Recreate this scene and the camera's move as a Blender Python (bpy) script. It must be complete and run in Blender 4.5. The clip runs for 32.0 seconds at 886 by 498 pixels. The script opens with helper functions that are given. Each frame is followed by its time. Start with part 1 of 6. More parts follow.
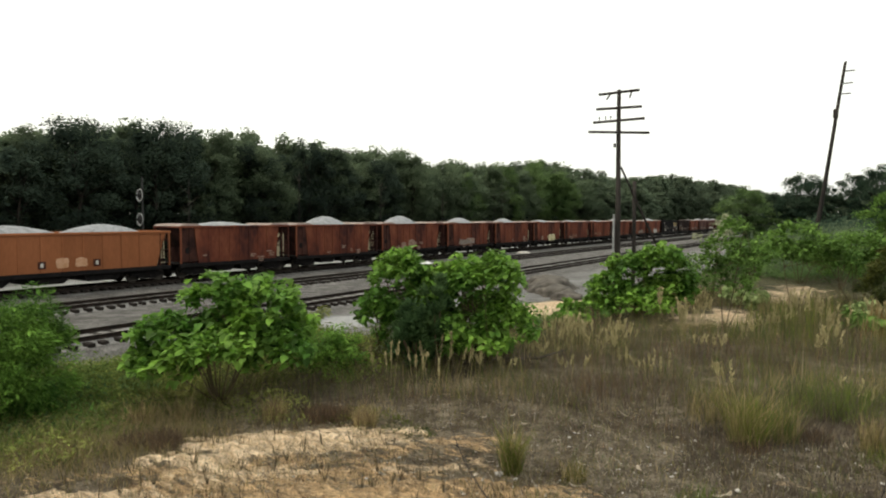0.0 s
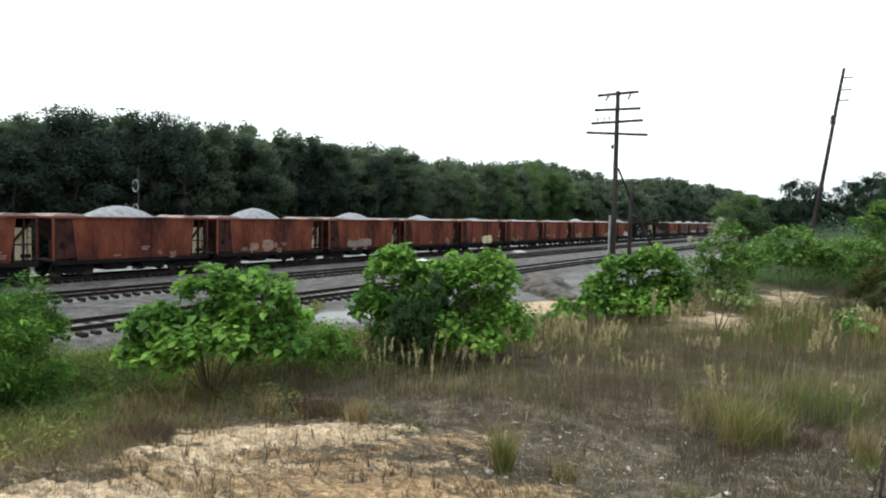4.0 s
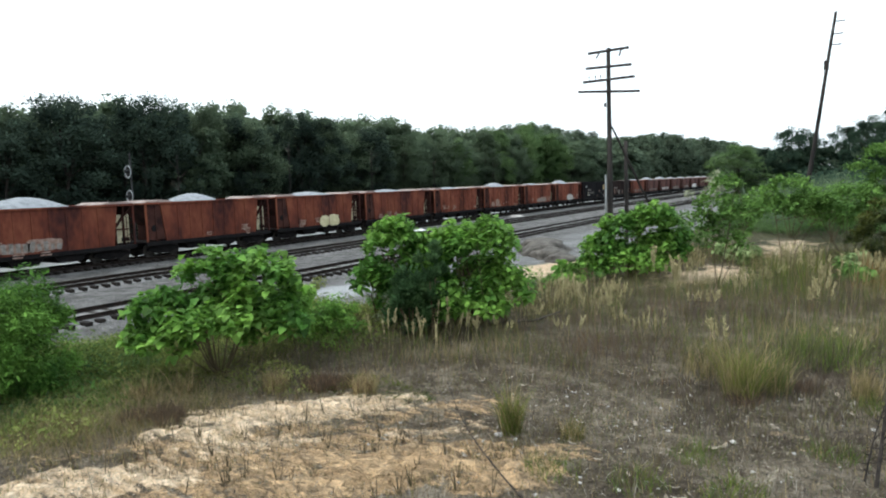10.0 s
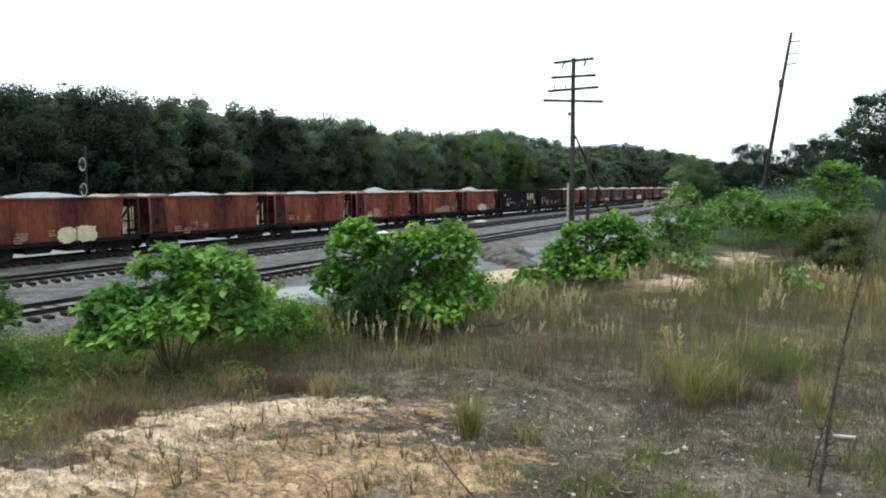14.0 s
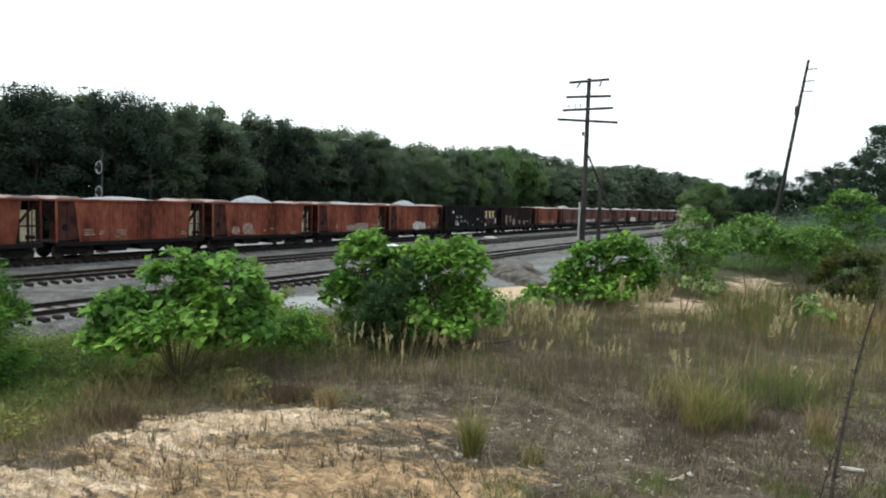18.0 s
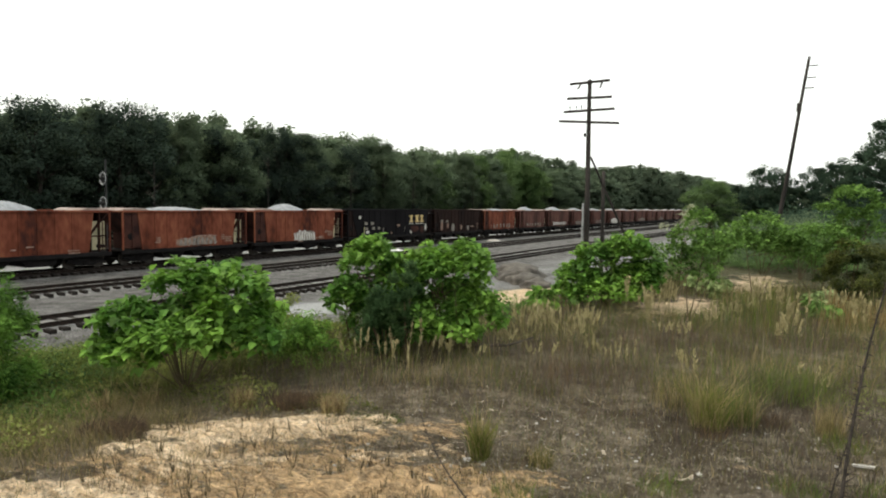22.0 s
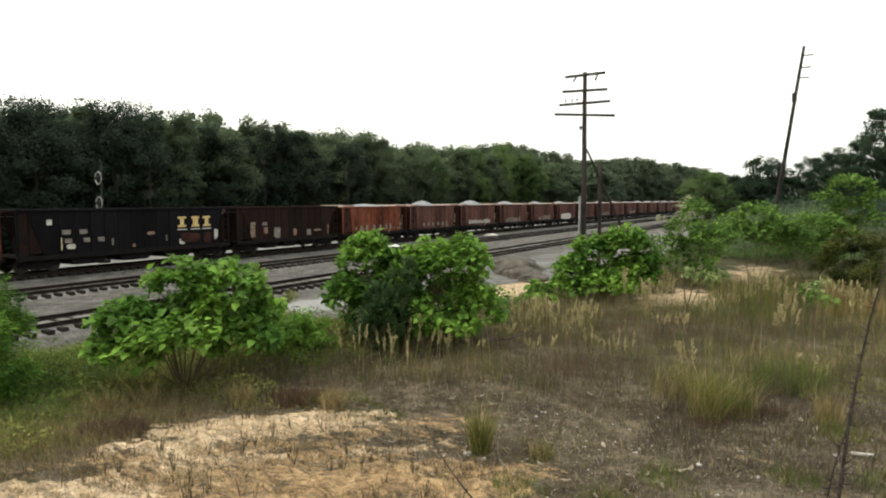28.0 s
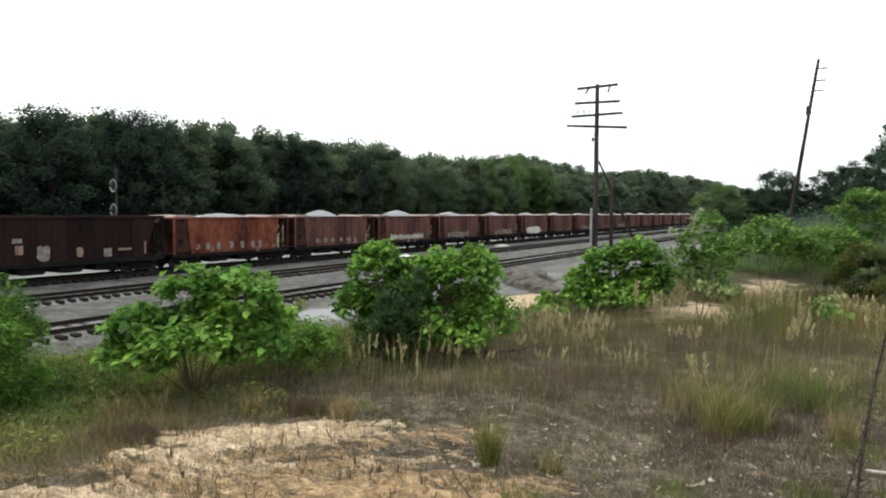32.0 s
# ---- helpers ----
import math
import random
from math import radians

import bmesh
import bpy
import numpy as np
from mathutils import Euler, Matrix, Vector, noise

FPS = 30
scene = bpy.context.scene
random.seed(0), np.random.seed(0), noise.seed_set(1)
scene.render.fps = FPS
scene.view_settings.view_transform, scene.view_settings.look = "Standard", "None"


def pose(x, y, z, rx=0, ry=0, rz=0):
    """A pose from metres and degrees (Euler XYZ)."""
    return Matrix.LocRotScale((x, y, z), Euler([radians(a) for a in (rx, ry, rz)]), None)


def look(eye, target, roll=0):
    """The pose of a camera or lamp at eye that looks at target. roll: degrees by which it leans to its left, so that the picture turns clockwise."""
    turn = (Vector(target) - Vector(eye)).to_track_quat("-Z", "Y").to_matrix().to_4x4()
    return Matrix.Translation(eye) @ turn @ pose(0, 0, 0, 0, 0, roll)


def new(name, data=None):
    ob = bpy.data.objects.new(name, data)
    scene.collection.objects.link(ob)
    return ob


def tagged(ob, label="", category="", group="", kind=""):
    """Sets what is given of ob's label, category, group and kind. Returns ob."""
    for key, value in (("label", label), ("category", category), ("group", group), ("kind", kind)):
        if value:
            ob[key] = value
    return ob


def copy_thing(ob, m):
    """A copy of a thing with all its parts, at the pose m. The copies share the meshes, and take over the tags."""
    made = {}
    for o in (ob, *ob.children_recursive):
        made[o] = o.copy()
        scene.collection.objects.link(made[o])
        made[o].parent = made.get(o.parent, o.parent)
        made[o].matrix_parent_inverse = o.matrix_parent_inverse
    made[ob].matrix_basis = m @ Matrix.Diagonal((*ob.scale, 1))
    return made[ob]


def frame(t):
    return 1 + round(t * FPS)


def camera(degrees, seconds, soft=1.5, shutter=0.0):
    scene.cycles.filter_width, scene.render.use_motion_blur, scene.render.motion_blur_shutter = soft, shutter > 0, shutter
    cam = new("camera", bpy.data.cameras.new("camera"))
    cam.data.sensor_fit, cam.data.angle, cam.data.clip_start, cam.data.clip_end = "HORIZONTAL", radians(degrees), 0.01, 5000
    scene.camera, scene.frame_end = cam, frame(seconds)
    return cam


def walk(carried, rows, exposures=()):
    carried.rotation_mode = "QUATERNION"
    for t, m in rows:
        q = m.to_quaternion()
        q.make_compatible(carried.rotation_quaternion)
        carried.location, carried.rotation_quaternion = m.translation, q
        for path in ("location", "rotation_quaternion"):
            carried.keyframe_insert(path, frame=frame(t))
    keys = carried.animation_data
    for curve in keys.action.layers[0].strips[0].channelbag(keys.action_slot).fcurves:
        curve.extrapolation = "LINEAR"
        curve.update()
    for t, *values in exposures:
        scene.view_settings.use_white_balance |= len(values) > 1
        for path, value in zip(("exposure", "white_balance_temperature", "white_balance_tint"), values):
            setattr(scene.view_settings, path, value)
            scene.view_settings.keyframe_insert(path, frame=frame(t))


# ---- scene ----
SECONDS = 32.0
EYE = (0.0, 0.0, 4.14)          # rail heads lie at z = 0, the tracks run along y
cam = camera(68.5, SECONDS, soft=2.0)
PATH = [(0, 87.20, -0.21, 32.81), (0.5, 86.82, 0.11, 32.72), (1, 86.39, 0.28, 32.50), (1.5, 86.59, 0.40, 33.35), (2, 86.74, 0.13, 33.48), (2.5, 86.77, 0.25, 33.10), (3, 87.32, -0.73, 32.12), (3.5, 87.01, -1.64, 32.84), (5.5, 86.48, -0.06, 30.19), (6, 85.65, 0.58, 30.38), (6.5, 85.84, 0.22, 31.02), (7, 85.32, -0.39, 31.98), (7.5, 84.82, -0.43, 31.97), (8, 85.43, -0.96, 33.15), (8.5, 85.23, 1.15, 31.54), (9, 85.28, 0.69, 31.49), (9.5, 85.17, 1.72, 33.52), (10, 84.23, 1.78, 32.10), (10.5, 83.89, 1.34, 32.17), (11, 84.51, 1.09, 32.52), (11.5, 85.14, 1.09, 32.22), (12, 84.74, 0.57, 30.96), (12.5, 84.37, -0.11, 29.39), (13, 84.40, -0.14, 28.90), (13.5, 84.61, -0.27, 29.07), (14, 84.49, -0.00, 28.96), (14.5, 84.57, -0.15, 29.40), (16.5, 84.45, 0.01, 29.34), (17, 84.87, -0.00, 28.81), (17.5, 85.69, -1.77, 29.62), (18, 85.77, -2.00, 29.97), (18.5, 85.70, -1.99, 29.93), (19, 85.84, -1.88, 29.89), (19.5, 85.64, -1.71, 29.93), (20, 85.64, -1.82, 30.38), (20.5, 86.10, -1.66, 30.48), (21, 86.37, -1.09, 29.76), (21.5, 86.70, -1.42, 30.45), (22, 86.12, -0.86, 30.24), (22.5, 85.86, -1.04, 30.81), (23, 86.09, -1.25, 30.35), (23.5, 85.94, -1.12, 30.45), (24, 85.78, -1.01, 30.34), (24.5, 85.56, -0.89, 30.54), (25, 85.69, -0.06, 30.12), (25.5, 85.96, 0.26, 29.86), (27.5, 85.79, 0.20, 29.83), (28, 85.68, -0.04, 29.96), (28.5, 85.59, -0.17, 30.01), (29, 85.79, 0.05, 29.89), (29.5, 84.96, 0.40, 30.49), (30, 85.74, -0.63, 30.73), (30.5, 86.03, -0.50, 30.94), (31, 86.24, -0.76, 31.31), (31.5, 86.35, -0.37, 31.06), (32, 86.58, -0.55, 30.95)]
# stops, kelvin and tint as the film camera drifts
EXPOSURES = [(0, 0.12, 7300, 5), (1.5, 0.4, 6500, 5), (3.5, 0.42, 6200, 5), (6, 0.22, 6900, 5), (7, 0.3, 6900, 5), (7.9, 0.58, 6300, 4), (9, 0.5, 6000, 4), (14.5, 0.52, 6000, 4), (16.5, 0.58, 6050, 4), (17.2, 0.54, 6100, 4), (17.9, 0.38, 6200, 5), (20, 0.32, 6800, 5), (22, 0.32, 7000, 5), (28, 0.3, 7300, 5), (31, 0.4, 6600, 5), (32, 0.4, 6600, 5)]
walk(cam, [(t, pose(*EYE, rx, ry, rz)) for t, rx, ry, rz in PATH], exposures=EXPOSURES)

# ---- world and sun ----
SUN_EL, SUN_AZ = radians(60), radians(-118)   # azimuth from +y towards +x
world = bpy.data.worlds.new("hazy_sky")
scene.world = world
world.use_nodes = True
wn = world.node_tree
sky = wn.nodes.new("ShaderNodeTexSky")
sky.sky_type, sky.sun_disc = "NISHITA", False
sky.sun_elevation, sky.sun_rotation = SUN_EL, SUN_AZ
sky.air_density, sky.dust_density, sky.ozone_density = 1.6, 7.0, 1.0
haze = wn.nodes.new("ShaderNodeMix")
haze.data_type = "RGBA"
haze.inputs["Factor"].default_value = 0.7
haze.inputs["B"].default_value = (10.8, 11.2, 11.6, 1)
wn.links.new(sky.outputs["Color"], haze.inputs["A"])
wn.links.new(haze.outputs["Result"], wn.nodes["Background"].inputs["Color"])
wn.nodes["Background"].inputs["Strength"].default_value = 0.13
sun_data = bpy.data.lights.new("sun", "SUN")
sun_data.energy, sun_data.angle, sun_data.color = 1.0, radians(22), (1.0, 0.95, 0.88)
sun = new("sun", sun_data)
sun.matrix_world = look((math.sin(SUN_AZ) * math.cos(SUN_EL) * 90, math.cos(SUN_AZ) * math.cos(SUN_EL) * 90, math.sin(SUN_EL) * 90), (0, 0, 0))


# ---- materials ----
def material(name, colors, rough=0.8, scale=4.0, fine=60.0, fine_amount=0.35, bump=0.3, metal=0.0, island=0.0, obj_random=0.0,
             attribute="", stretch=(1, 1, 1), translucent=0.0, spec=0.3):
    """Noise at two scales between two colours; colour shifts by island, by object or by a stored colour attribute."""
    m = bpy.data.materials.new(name)
    m.use_nodes = True
    t = m.node_tree
    link = t.links.new
    b = t.nodes["Principled BSDF"]
    b.inputs["Roughness"].default_value, b.inputs["Metallic"].default_value = rough, metal
    b.inputs["Specular IOR Level"].default_value = spec
    co = t.nodes.new("ShaderNodeTexCoord")
    mp = t.nodes.new("ShaderNodeMapping")
    mp.inputs["Scale"].default_value = stretch
    link(co.outputs["Object"], mp.inputs["Vector"])
    n1, n2 = t.nodes.new("ShaderNodeTexNoise"), t.nodes.new("ShaderNodeTexNoise")
    n1.inputs["Scale"].default_value, n2.inputs["Scale"].default_value = scale, fine
    n1.inputs["Detail"].default_value = 6
    link(mp.outputs["Vector"], n1.inputs["Vector"]), link(mp.outputs["Vector"], n2.inputs["Vector"])
    add = t.nodes.new("ShaderNodeMath")
    add.operation = "MULTIPLY_ADD"
    link(n2.outputs["Fac"], add.inputs[0])
    add.inputs[1].default_value = fine_amount
    link(n1.outputs["Fac"], add.inputs[2])
    ramp = t.nodes.new("ShaderNodeValToRGB")
    ramp.color_ramp.elements[0].position, ramp.color_ramp.elements[1].position = 0.35 + fine_amount * 0.5, 0.68 + fine_amount * 0.5
    ramp.color_ramp.elements[0].color, ramp.color_ramp.elements[1].color = (*colors[0], 1), (*colors[-1], 1)
    for i, c in enumerate(colors[1:-1]):
        e = ramp.color_ramp.elements.new(0.35 + fine_amount * 0.5 + 0.33 * (i + 1) / (len(colors) - 1))
        e.color = (*c, 1)
    link(add.outputs[0], ramp.inputs["Fac"])
    colour = ramp.outputs["Color"]
    if attribute:
        at = t.nodes.new("ShaderNodeVertexColor")
        at.layer_name = attribute
        mx = t.nodes.new("ShaderNodeMix")
        mx.data_type, mx.blend_type = "RGBA", "MULTIPLY"
        mx.inputs["Factor"].default_value = 1
        link(colour, mx.inputs["A"]), link(at.outputs["Color"], mx.inputs["B"])
        colour = mx.outputs["Result"]
    for amount, node, out in ((island, "ShaderNodeNewGeometry", "Random Per Island"), (obj_random, "ShaderNodeObjectInfo", "Random")):
        if amount:
            g = t.nodes.new(node)
            r = t.nodes.new("ShaderNodeMapRange")
            r.inputs["To Min"].default_value, r.inputs["To Max"].default_value = 1 - amount, 1 + amount
            link(g.outputs[out], r.inputs["Value"])
            h = t.nodes.new("ShaderNodeHueSaturation")
            link(r.outputs[0], h.inputs["Value"]), link(colour, h.inputs["Color"])
            colour = h.outputs["Color"]
    link(colour, b.inputs["Base Color"])
    if bump:
        bp = t.nodes.new("ShaderNodeBump")
        bp.inputs["Strength"].default_value, bp.inputs["Distance"].default_value = bump, 0.02
        link(add.outputs[0], bp.inputs["Height"]), link(bp.outputs["Normal"], b.inputs["Normal"])
    if translucent:
        tr, ms = t.nodes.new("ShaderNodeBsdfTranslucent"), t.nodes.new("ShaderNodeMixShader")
        ms.inputs["Fac"].default_value = translucent
        link(colour, tr.inputs["Color"])
        link(b.outputs["BSDF"], ms.inputs[1]), link(tr.outputs["BSDF"], ms.inputs[2])
        link(ms.outputs["Shader"], t.nodes["Material Output"].inputs["Surface"])
    return m


M_RUST = material("weathered_maroon_rust_paint", [(0.022, 0.010, 0.010), (0.068, 0.021, 0.015), (0.118, 0.034, 0.020), (0.165, 0.055, 0.03)], 0.8, 0.55, 4, 0.3, 0.1, obj_random=0.07, stretch=(1, 1, 0.45), spec=0.12)
M_RUST_O = material("weathered_orange_rust_paint", [(0.036, 0.013, 0.010), (0.095, 0.026, 0.014), (0.145, 0.043, 0.025), (0.19, 0.066, 0.036)], 0.8, 0.5, 4, 0.3, 0.1, obj_random=0.07, stretch=(1, 1, 0.45), spec=0.12)
# dull brown paint, greyed further to carry haze over the distant cars
M_RUST_B = material("hazed_dusty_brown_rust_paint", [(0.040, 0.020, 0.017), (0.085, 0.038, 0.031), (0.128, 0.061, 0.050)], 0.85, 0.5, 5, 0.35, 0.1, obj_random=0.07, stretch=(1, 1, 0.45), spec=0.12)
M_ORANGE = material("faded_orange_paint", [(0.20, 0.072, 0.03), (0.27, 0.10, 0.045)], 0.75, 0.6, 9, 0.4, 0.1, stretch=(1, 1, 0.3), obj_random=0.1, spec=0.12)
M_BLACKCAR = material("worn_black_paint", [(0.0045, 0.0042, 0.0052), (0.0095, 0.0088, 0.0098)], 0.85, 0.7, 9, 0.5, 0.12, stretch=(1, 1, 0.3), obj_random=0.2, spec=0.08)
M_BROWNCAR = material("worn_brown_black_paint", [(0.009, 0.006, 0.0058), (0.022, 0.012, 0.010)], 0.85, 0.7, 9, 0.5, 0.12, stretch=(1, 1, 0.3), obj_random=0.25, spec=0.08)
M_UNDER = material("near_black_underframe_steel", [(0.004, 0.0038, 0.004), (0.012, 0.010, 0.010)], 0.85, 3, 30, 0.4, 0.2, spec=0.15)
# rust brown for patches, dark enough to hold the shade of the car ends
M_ENDS = material("dark_rust_with_end_shade", [(0.020, 0.0095, 0.0085), (0.062, 0.025, 0.019)], 0.85, 1.2, 14, 0.4, 0.2, spec=0.12)
M_PALE = material("pale_yellow_end_plate", [(0.36, 0.325, 0.21), (0.56, 0.51, 0.35)], 0.85, 3, 30, 0.4, 0.1, spec=0.1)
M_DUST = material("stone_dusted_steel", [(0.22, 0.165, 0.145), (0.34, 0.29, 0.27)], 0.95, 2, 25, 0.4, 0.1, spec=0.1)
M_LOAD = material("crushed_grey_stone", [(0.19, 0.20, 0.212), (0.29, 0.305, 0.32)], 0.97, 3, 22, 0.9, 0.7, spec=0.1)
M_WHITE = material("chalky_white_marks", [(0.40, 0.38, 0.35), (0.62, 0.60, 0.56)], 0.8, 3, 30, 0.4, 0.05)
M_GRAFF = material("pale_yellow_spray_paint", [(0.42, 0.38, 0.22), (0.58, 0.52, 0.33)], 0.7, 3, 30, 0.4, 0.05)
M_YELLOW = material("yellow_lettering_paint", [(0.48, 0.33, 0.12), (0.66, 0.50, 0.25)], 0.6, 3, 30, 0.4, 0.05)
M_WHEEL = material("dark_wheel_steel", [(0.02, 0.018, 0.016), (0.05, 0.042, 0.036)], 0.55, 4, 30, 0.4, 0.1, metal=0.4)
M_RAIL = material("rusty_rail_steel", [(0.010, 0.008, 0.007), (0.028, 0.019, 0.015)], 0.7, 6, 50, 0.4, 0.2, metal=0.1, spec=0.15)
M_RAILTOP = material("worn_rail_head_steel", [(0.12, 0.10, 0.09), (0.22, 0.2, 0.19)], 0.45, 4, 50, 0.4, 0.1, metal=0.6)
M_TIE = material("creosoted_timber", [(0.012, 0.010, 0.009), (0.032, 0.027, 0.024)], 0.95, 3, 40, 0.5, 0.5, obj_random=0.25, stretch=(0.2, 1, 1), spec=0.1)
M_POLE = material("weathered_pole_timber", [(0.018, 0.016, 0.015), (0.06, 0.052, 0.047)], 0.9, 3, 40, 0.5, 0.5, stretch=(1, 1, 0.12), spec=0.15)
M_SIGNAL = material("grey_signal_metal", [(0.22, 0.23, 0.23), (0.36, 0.37, 0.37)], 0.5, 4, 40, 0.3, 0.05, metal=0.3)
M_DARKMETAL = material("black_signal_metal", [(0.015, 0.015, 0.016), (0.03, 0.03, 0.03)], 0.6, 4, 40, 0.3, 0.05)
M_BARK = material("grey_brown_bark", [(0.05, 0.04, 0.032), (0.14, 0.115, 0.095)], 0.95, 3, 40, 0.5, 0.6, stretch=(1, 1, 0.2))
M_TRUNK = material("dark_tree_bark", [(0.018, 0.016, 0.014), (0.055, 0.047, 0.04)], 0.95, 3, 40, 0.5, 0.6, stretch=(1, 1, 0.2), spec=0.1)
M_STEM = material("olive_brown_stem", [(0.07, 0.055, 0.03), (0.13, 0.10, 0.055)], 0.9, 6, 50, 0.4, 0.3)
M_TREE = material("dark_tree_leaves", [(0.088, 0.122, 0.079), (0.144, 0.188, 0.110)], 0.95, 0.22, 1.0, 0.5, 0, island=0.12, obj_random=0.16, translucent=0.5, spec=0.0)
# darker copy of the tree leaves, with the wood's deep shade in its colour
M_TREE_D = material("shade_dark_tree_leaves", [(0.034, 0.051, 0.040), (0.064, 0.090, 0.064)], 0.95, 0.22, 1.0, 0.5, 0, island=0.15, obj_random=0.3, translucent=0.35, spec=0.0)
# near-black leaves carry the shade at the wood's foot
M_SHADE = material("shade_dark_undergrowth_leaves", [(0.014, 0.022, 0.018), (0.030, 0.044, 0.032)], 0.95, 0.22, 1.0, 0.5, 0, island=0.15, translucent=0.3, spec=0.0)
M_TREE_B = material("blue_green_tree_leaves", [(0.036, 0.062, 0.044), (0.070, 0.106, 0.066)], 0.95, 0.22, 1.0, 0.5, 0, island=0.15, obj_random=0.25, translucent=0.4, spec=0.0)
M_TREE_L = material("lighter_tree_leaves", [(0.085, 0.140, 0.056), (0.150, 0.220, 0.085)], 0.95, 0.22, 1.0, 0.5, 0, island=0.15, obj_random=0.2, translucent=0.45, spec=0.0)
M_LEAF = material("fresh_broad_leaves", [(0.075, 0.175, 0.030), (0.23, 0.40, 0.068)], 0.6, 1.6, 9, 0.5, 0, island=0.55, translucent=0.4, spec=0.2)
M_WEED = material("olive_green_weeds", [(0.10, 0.145, 0.036), (0.29, 0.31, 0.095)], 0.8, 0.9, 7, 0.5, 0, island=0.5, translucent=0.35, spec=0.05)
# lighter, greyer leaves with the haze of distance in their colour
M_TREE_F = material("haze_greyed_tree_leaves", [(0.085, 0.118, 0.080), (0.135, 0.172, 0.110)], 0.95, 0.22, 1.0, 0.5, 0, island=0.15, obj_random=0.3, translucent=0.45, spec=0.0)
M_BUSH = material("soft_fine_leaves", [(0.045, 0.105, 0.02), (0.16, 0.30, 0.05)], 0.7, 1.4, 9, 0.5, 0, island=0.4, translucent=0.22, spec=0.1)
M_LEAF_D = material("dark_feathery_leaves", [(0.046, 0.088, 0.036), (0.096, 0.162, 0.060)], 0.8, 2.0, 12, 0.4, 0, island=0.4, translucent=0.35, spec=0.05)
M_LEAF_Y = material("yellow_green_leaves", [(0.068, 0.135, 0.030), (0.165, 0.285, 0.066)], 0.7, 1.6, 10, 0.5, 0, island=0.4, translucent=0.35, spec=0.1)
M_LEAF_P = material("pale_backed_broad_leaves", [(0.16, 0.23, 0.08), (0.33, 0.40, 0.18)], 0.6, 1.6, 10, 0.5, 0, island=0.3, translucent=0.3, spec=0.2)
M_LEAF_O = material("olive_reddish_leaves", [(0.028, 0.046, 0.011), (0.125, 0.135, 0.025)], 0.65, 2.0, 12, 0.4, 0, island=0.5, translucent=0.3)
M_PALELEAF = material("pale_dusty_blossom", [(0.22, 0.25, 0.14), (0.45, 0.45, 0.33)], 0.8, 2.0, 12, 0.4, 0, island=0.4, translucent=0.3)
M_GRASS = material("mixed_dry_grass", [(0.75, 0.75, 0.75), (1.0, 1.0, 1.0)], 0.8, 3, 30, 0.3, 0, island=0.3, attribute="tint", translucent=0.25)
M_STONE = material("pale_pebble_stone", [(0.35, 0.33, 0.30), (0.55, 0.53, 0.50)], 0.9, 8, 60, 0.4, 0.3, obj_random=0.2)


# ---- mesh helpers ----
def link_mesh(name, bm, mats, parent=None, label="", smooth=False):
    me = bpy.data.meshes.new(name)
    bm.to_mesh(me)
    bm.free()
    for m in mats if isinstance(mats, (list, tuple)) else [mats]:
        me.materials.append(m)
    if smooth:
        me.polygons.foreach_set("use_smooth", [True] * len(me.polygons))
    ob = new(name, me)
    if parent:
        ob.parent = parent
    return tagged(ob, label)


def part(name, bm, mat, parent, label="", smooth=False):
    return link_mesh(name, bm, mat, parent, label, smooth)


def raw_mesh(name, verts, faces, mat, parent=None, smooth=False, tint=None):
    me = bpy.data.meshes.new(name)
    me.from_pydata(verts, [], faces)
    me.materials.append(mat)
    if tint is not None:
        at = me.color_attributes.new("tint", "FLOAT_COLOR", "POINT")
        at.data.foreach_set("color", np.asarray(tint, dtype=np.float32).ravel())
    if smooth:
        me.polygons.foreach_set("use_smooth", [True] * len(me.polygons))
    ob = new(name, me)
    if parent:
        ob.parent = parent
    return ob


def empty(name, m, label, category, group="", kind=""):
    ob = new(name)
    ob.matrix_basis = m
    return tagged(ob, label, category, group, kind)


def box(bm, cx, cy, cz, sx, sy, sz, bevel=0.0, turn=None):
    g = bmesh.ops.create_cube(bm, size=1.0)["verts"]
    bmesh.ops.scale(bm, vec=(sx, sy, sz), verts=g)
    if bevel:
        edges = list({e for v in g for e in v.link_edges})
        g = list({v for f in bmesh.ops.bevel(bm, geom=edges, offset=bevel, segments=1, affect="EDGES")["faces"] for v in f.verts} | {v for v in g if v.is_valid})
    if turn is not None:
        bmesh.ops.transform(bm, matrix=turn.to_4x4(), verts=g)
    bmesh.ops.translate(bm, vec=(cx, cy, cz), verts=g)
    return g


def tube(bm, a, b, r1, r2=None, n=8):
    """A tapered round bar from a to b."""
    a, b = Vector(a), Vector(b)
    d = b - a
    g = bmesh.ops.create_cone(bm, cap_ends=True, segments=n, radius1=r1, radius2=r1 if r2 is None else r2, depth=d.length)["verts"]
    q = d.to_track_quat("Z", "Y").to_matrix().to_4x4()
    bmesh.ops.transform(bm, matrix=Matrix.Translation((a + b) / 2) @ q, verts=g)
    return g


def sweep(bm, pts, radii, n=6):
    """One closed round bar through a row of points."""
    prev = None
    for i, (p, r) in enumerate(zip(pts, radii)):
        p = Vector(p)
        d = (Vector(pts[min(i + 1, len(pts) - 1)]) - Vector(pts[max(i - 1, 0)])).normalized()
        u = d.orthogonal().normalized() if prev is None else (u - d * u.dot(d)).normalized()
        w = d.cross(u)
        ring = [bm.verts.new(p + (u * math.cos(2 * math.pi * j / n) + w * math.sin(2 * math.pi * j / n)) * r) for j in range(n)]
        if prev is None:
            bm.faces.new(ring[::-1])
        else:
            for j in range(n):
                bm.faces.new((prev[j], prev[(j + 1) % n], ring[(j + 1) % n], ring[j]))
        prev = ring
    bm.faces.new(prev)


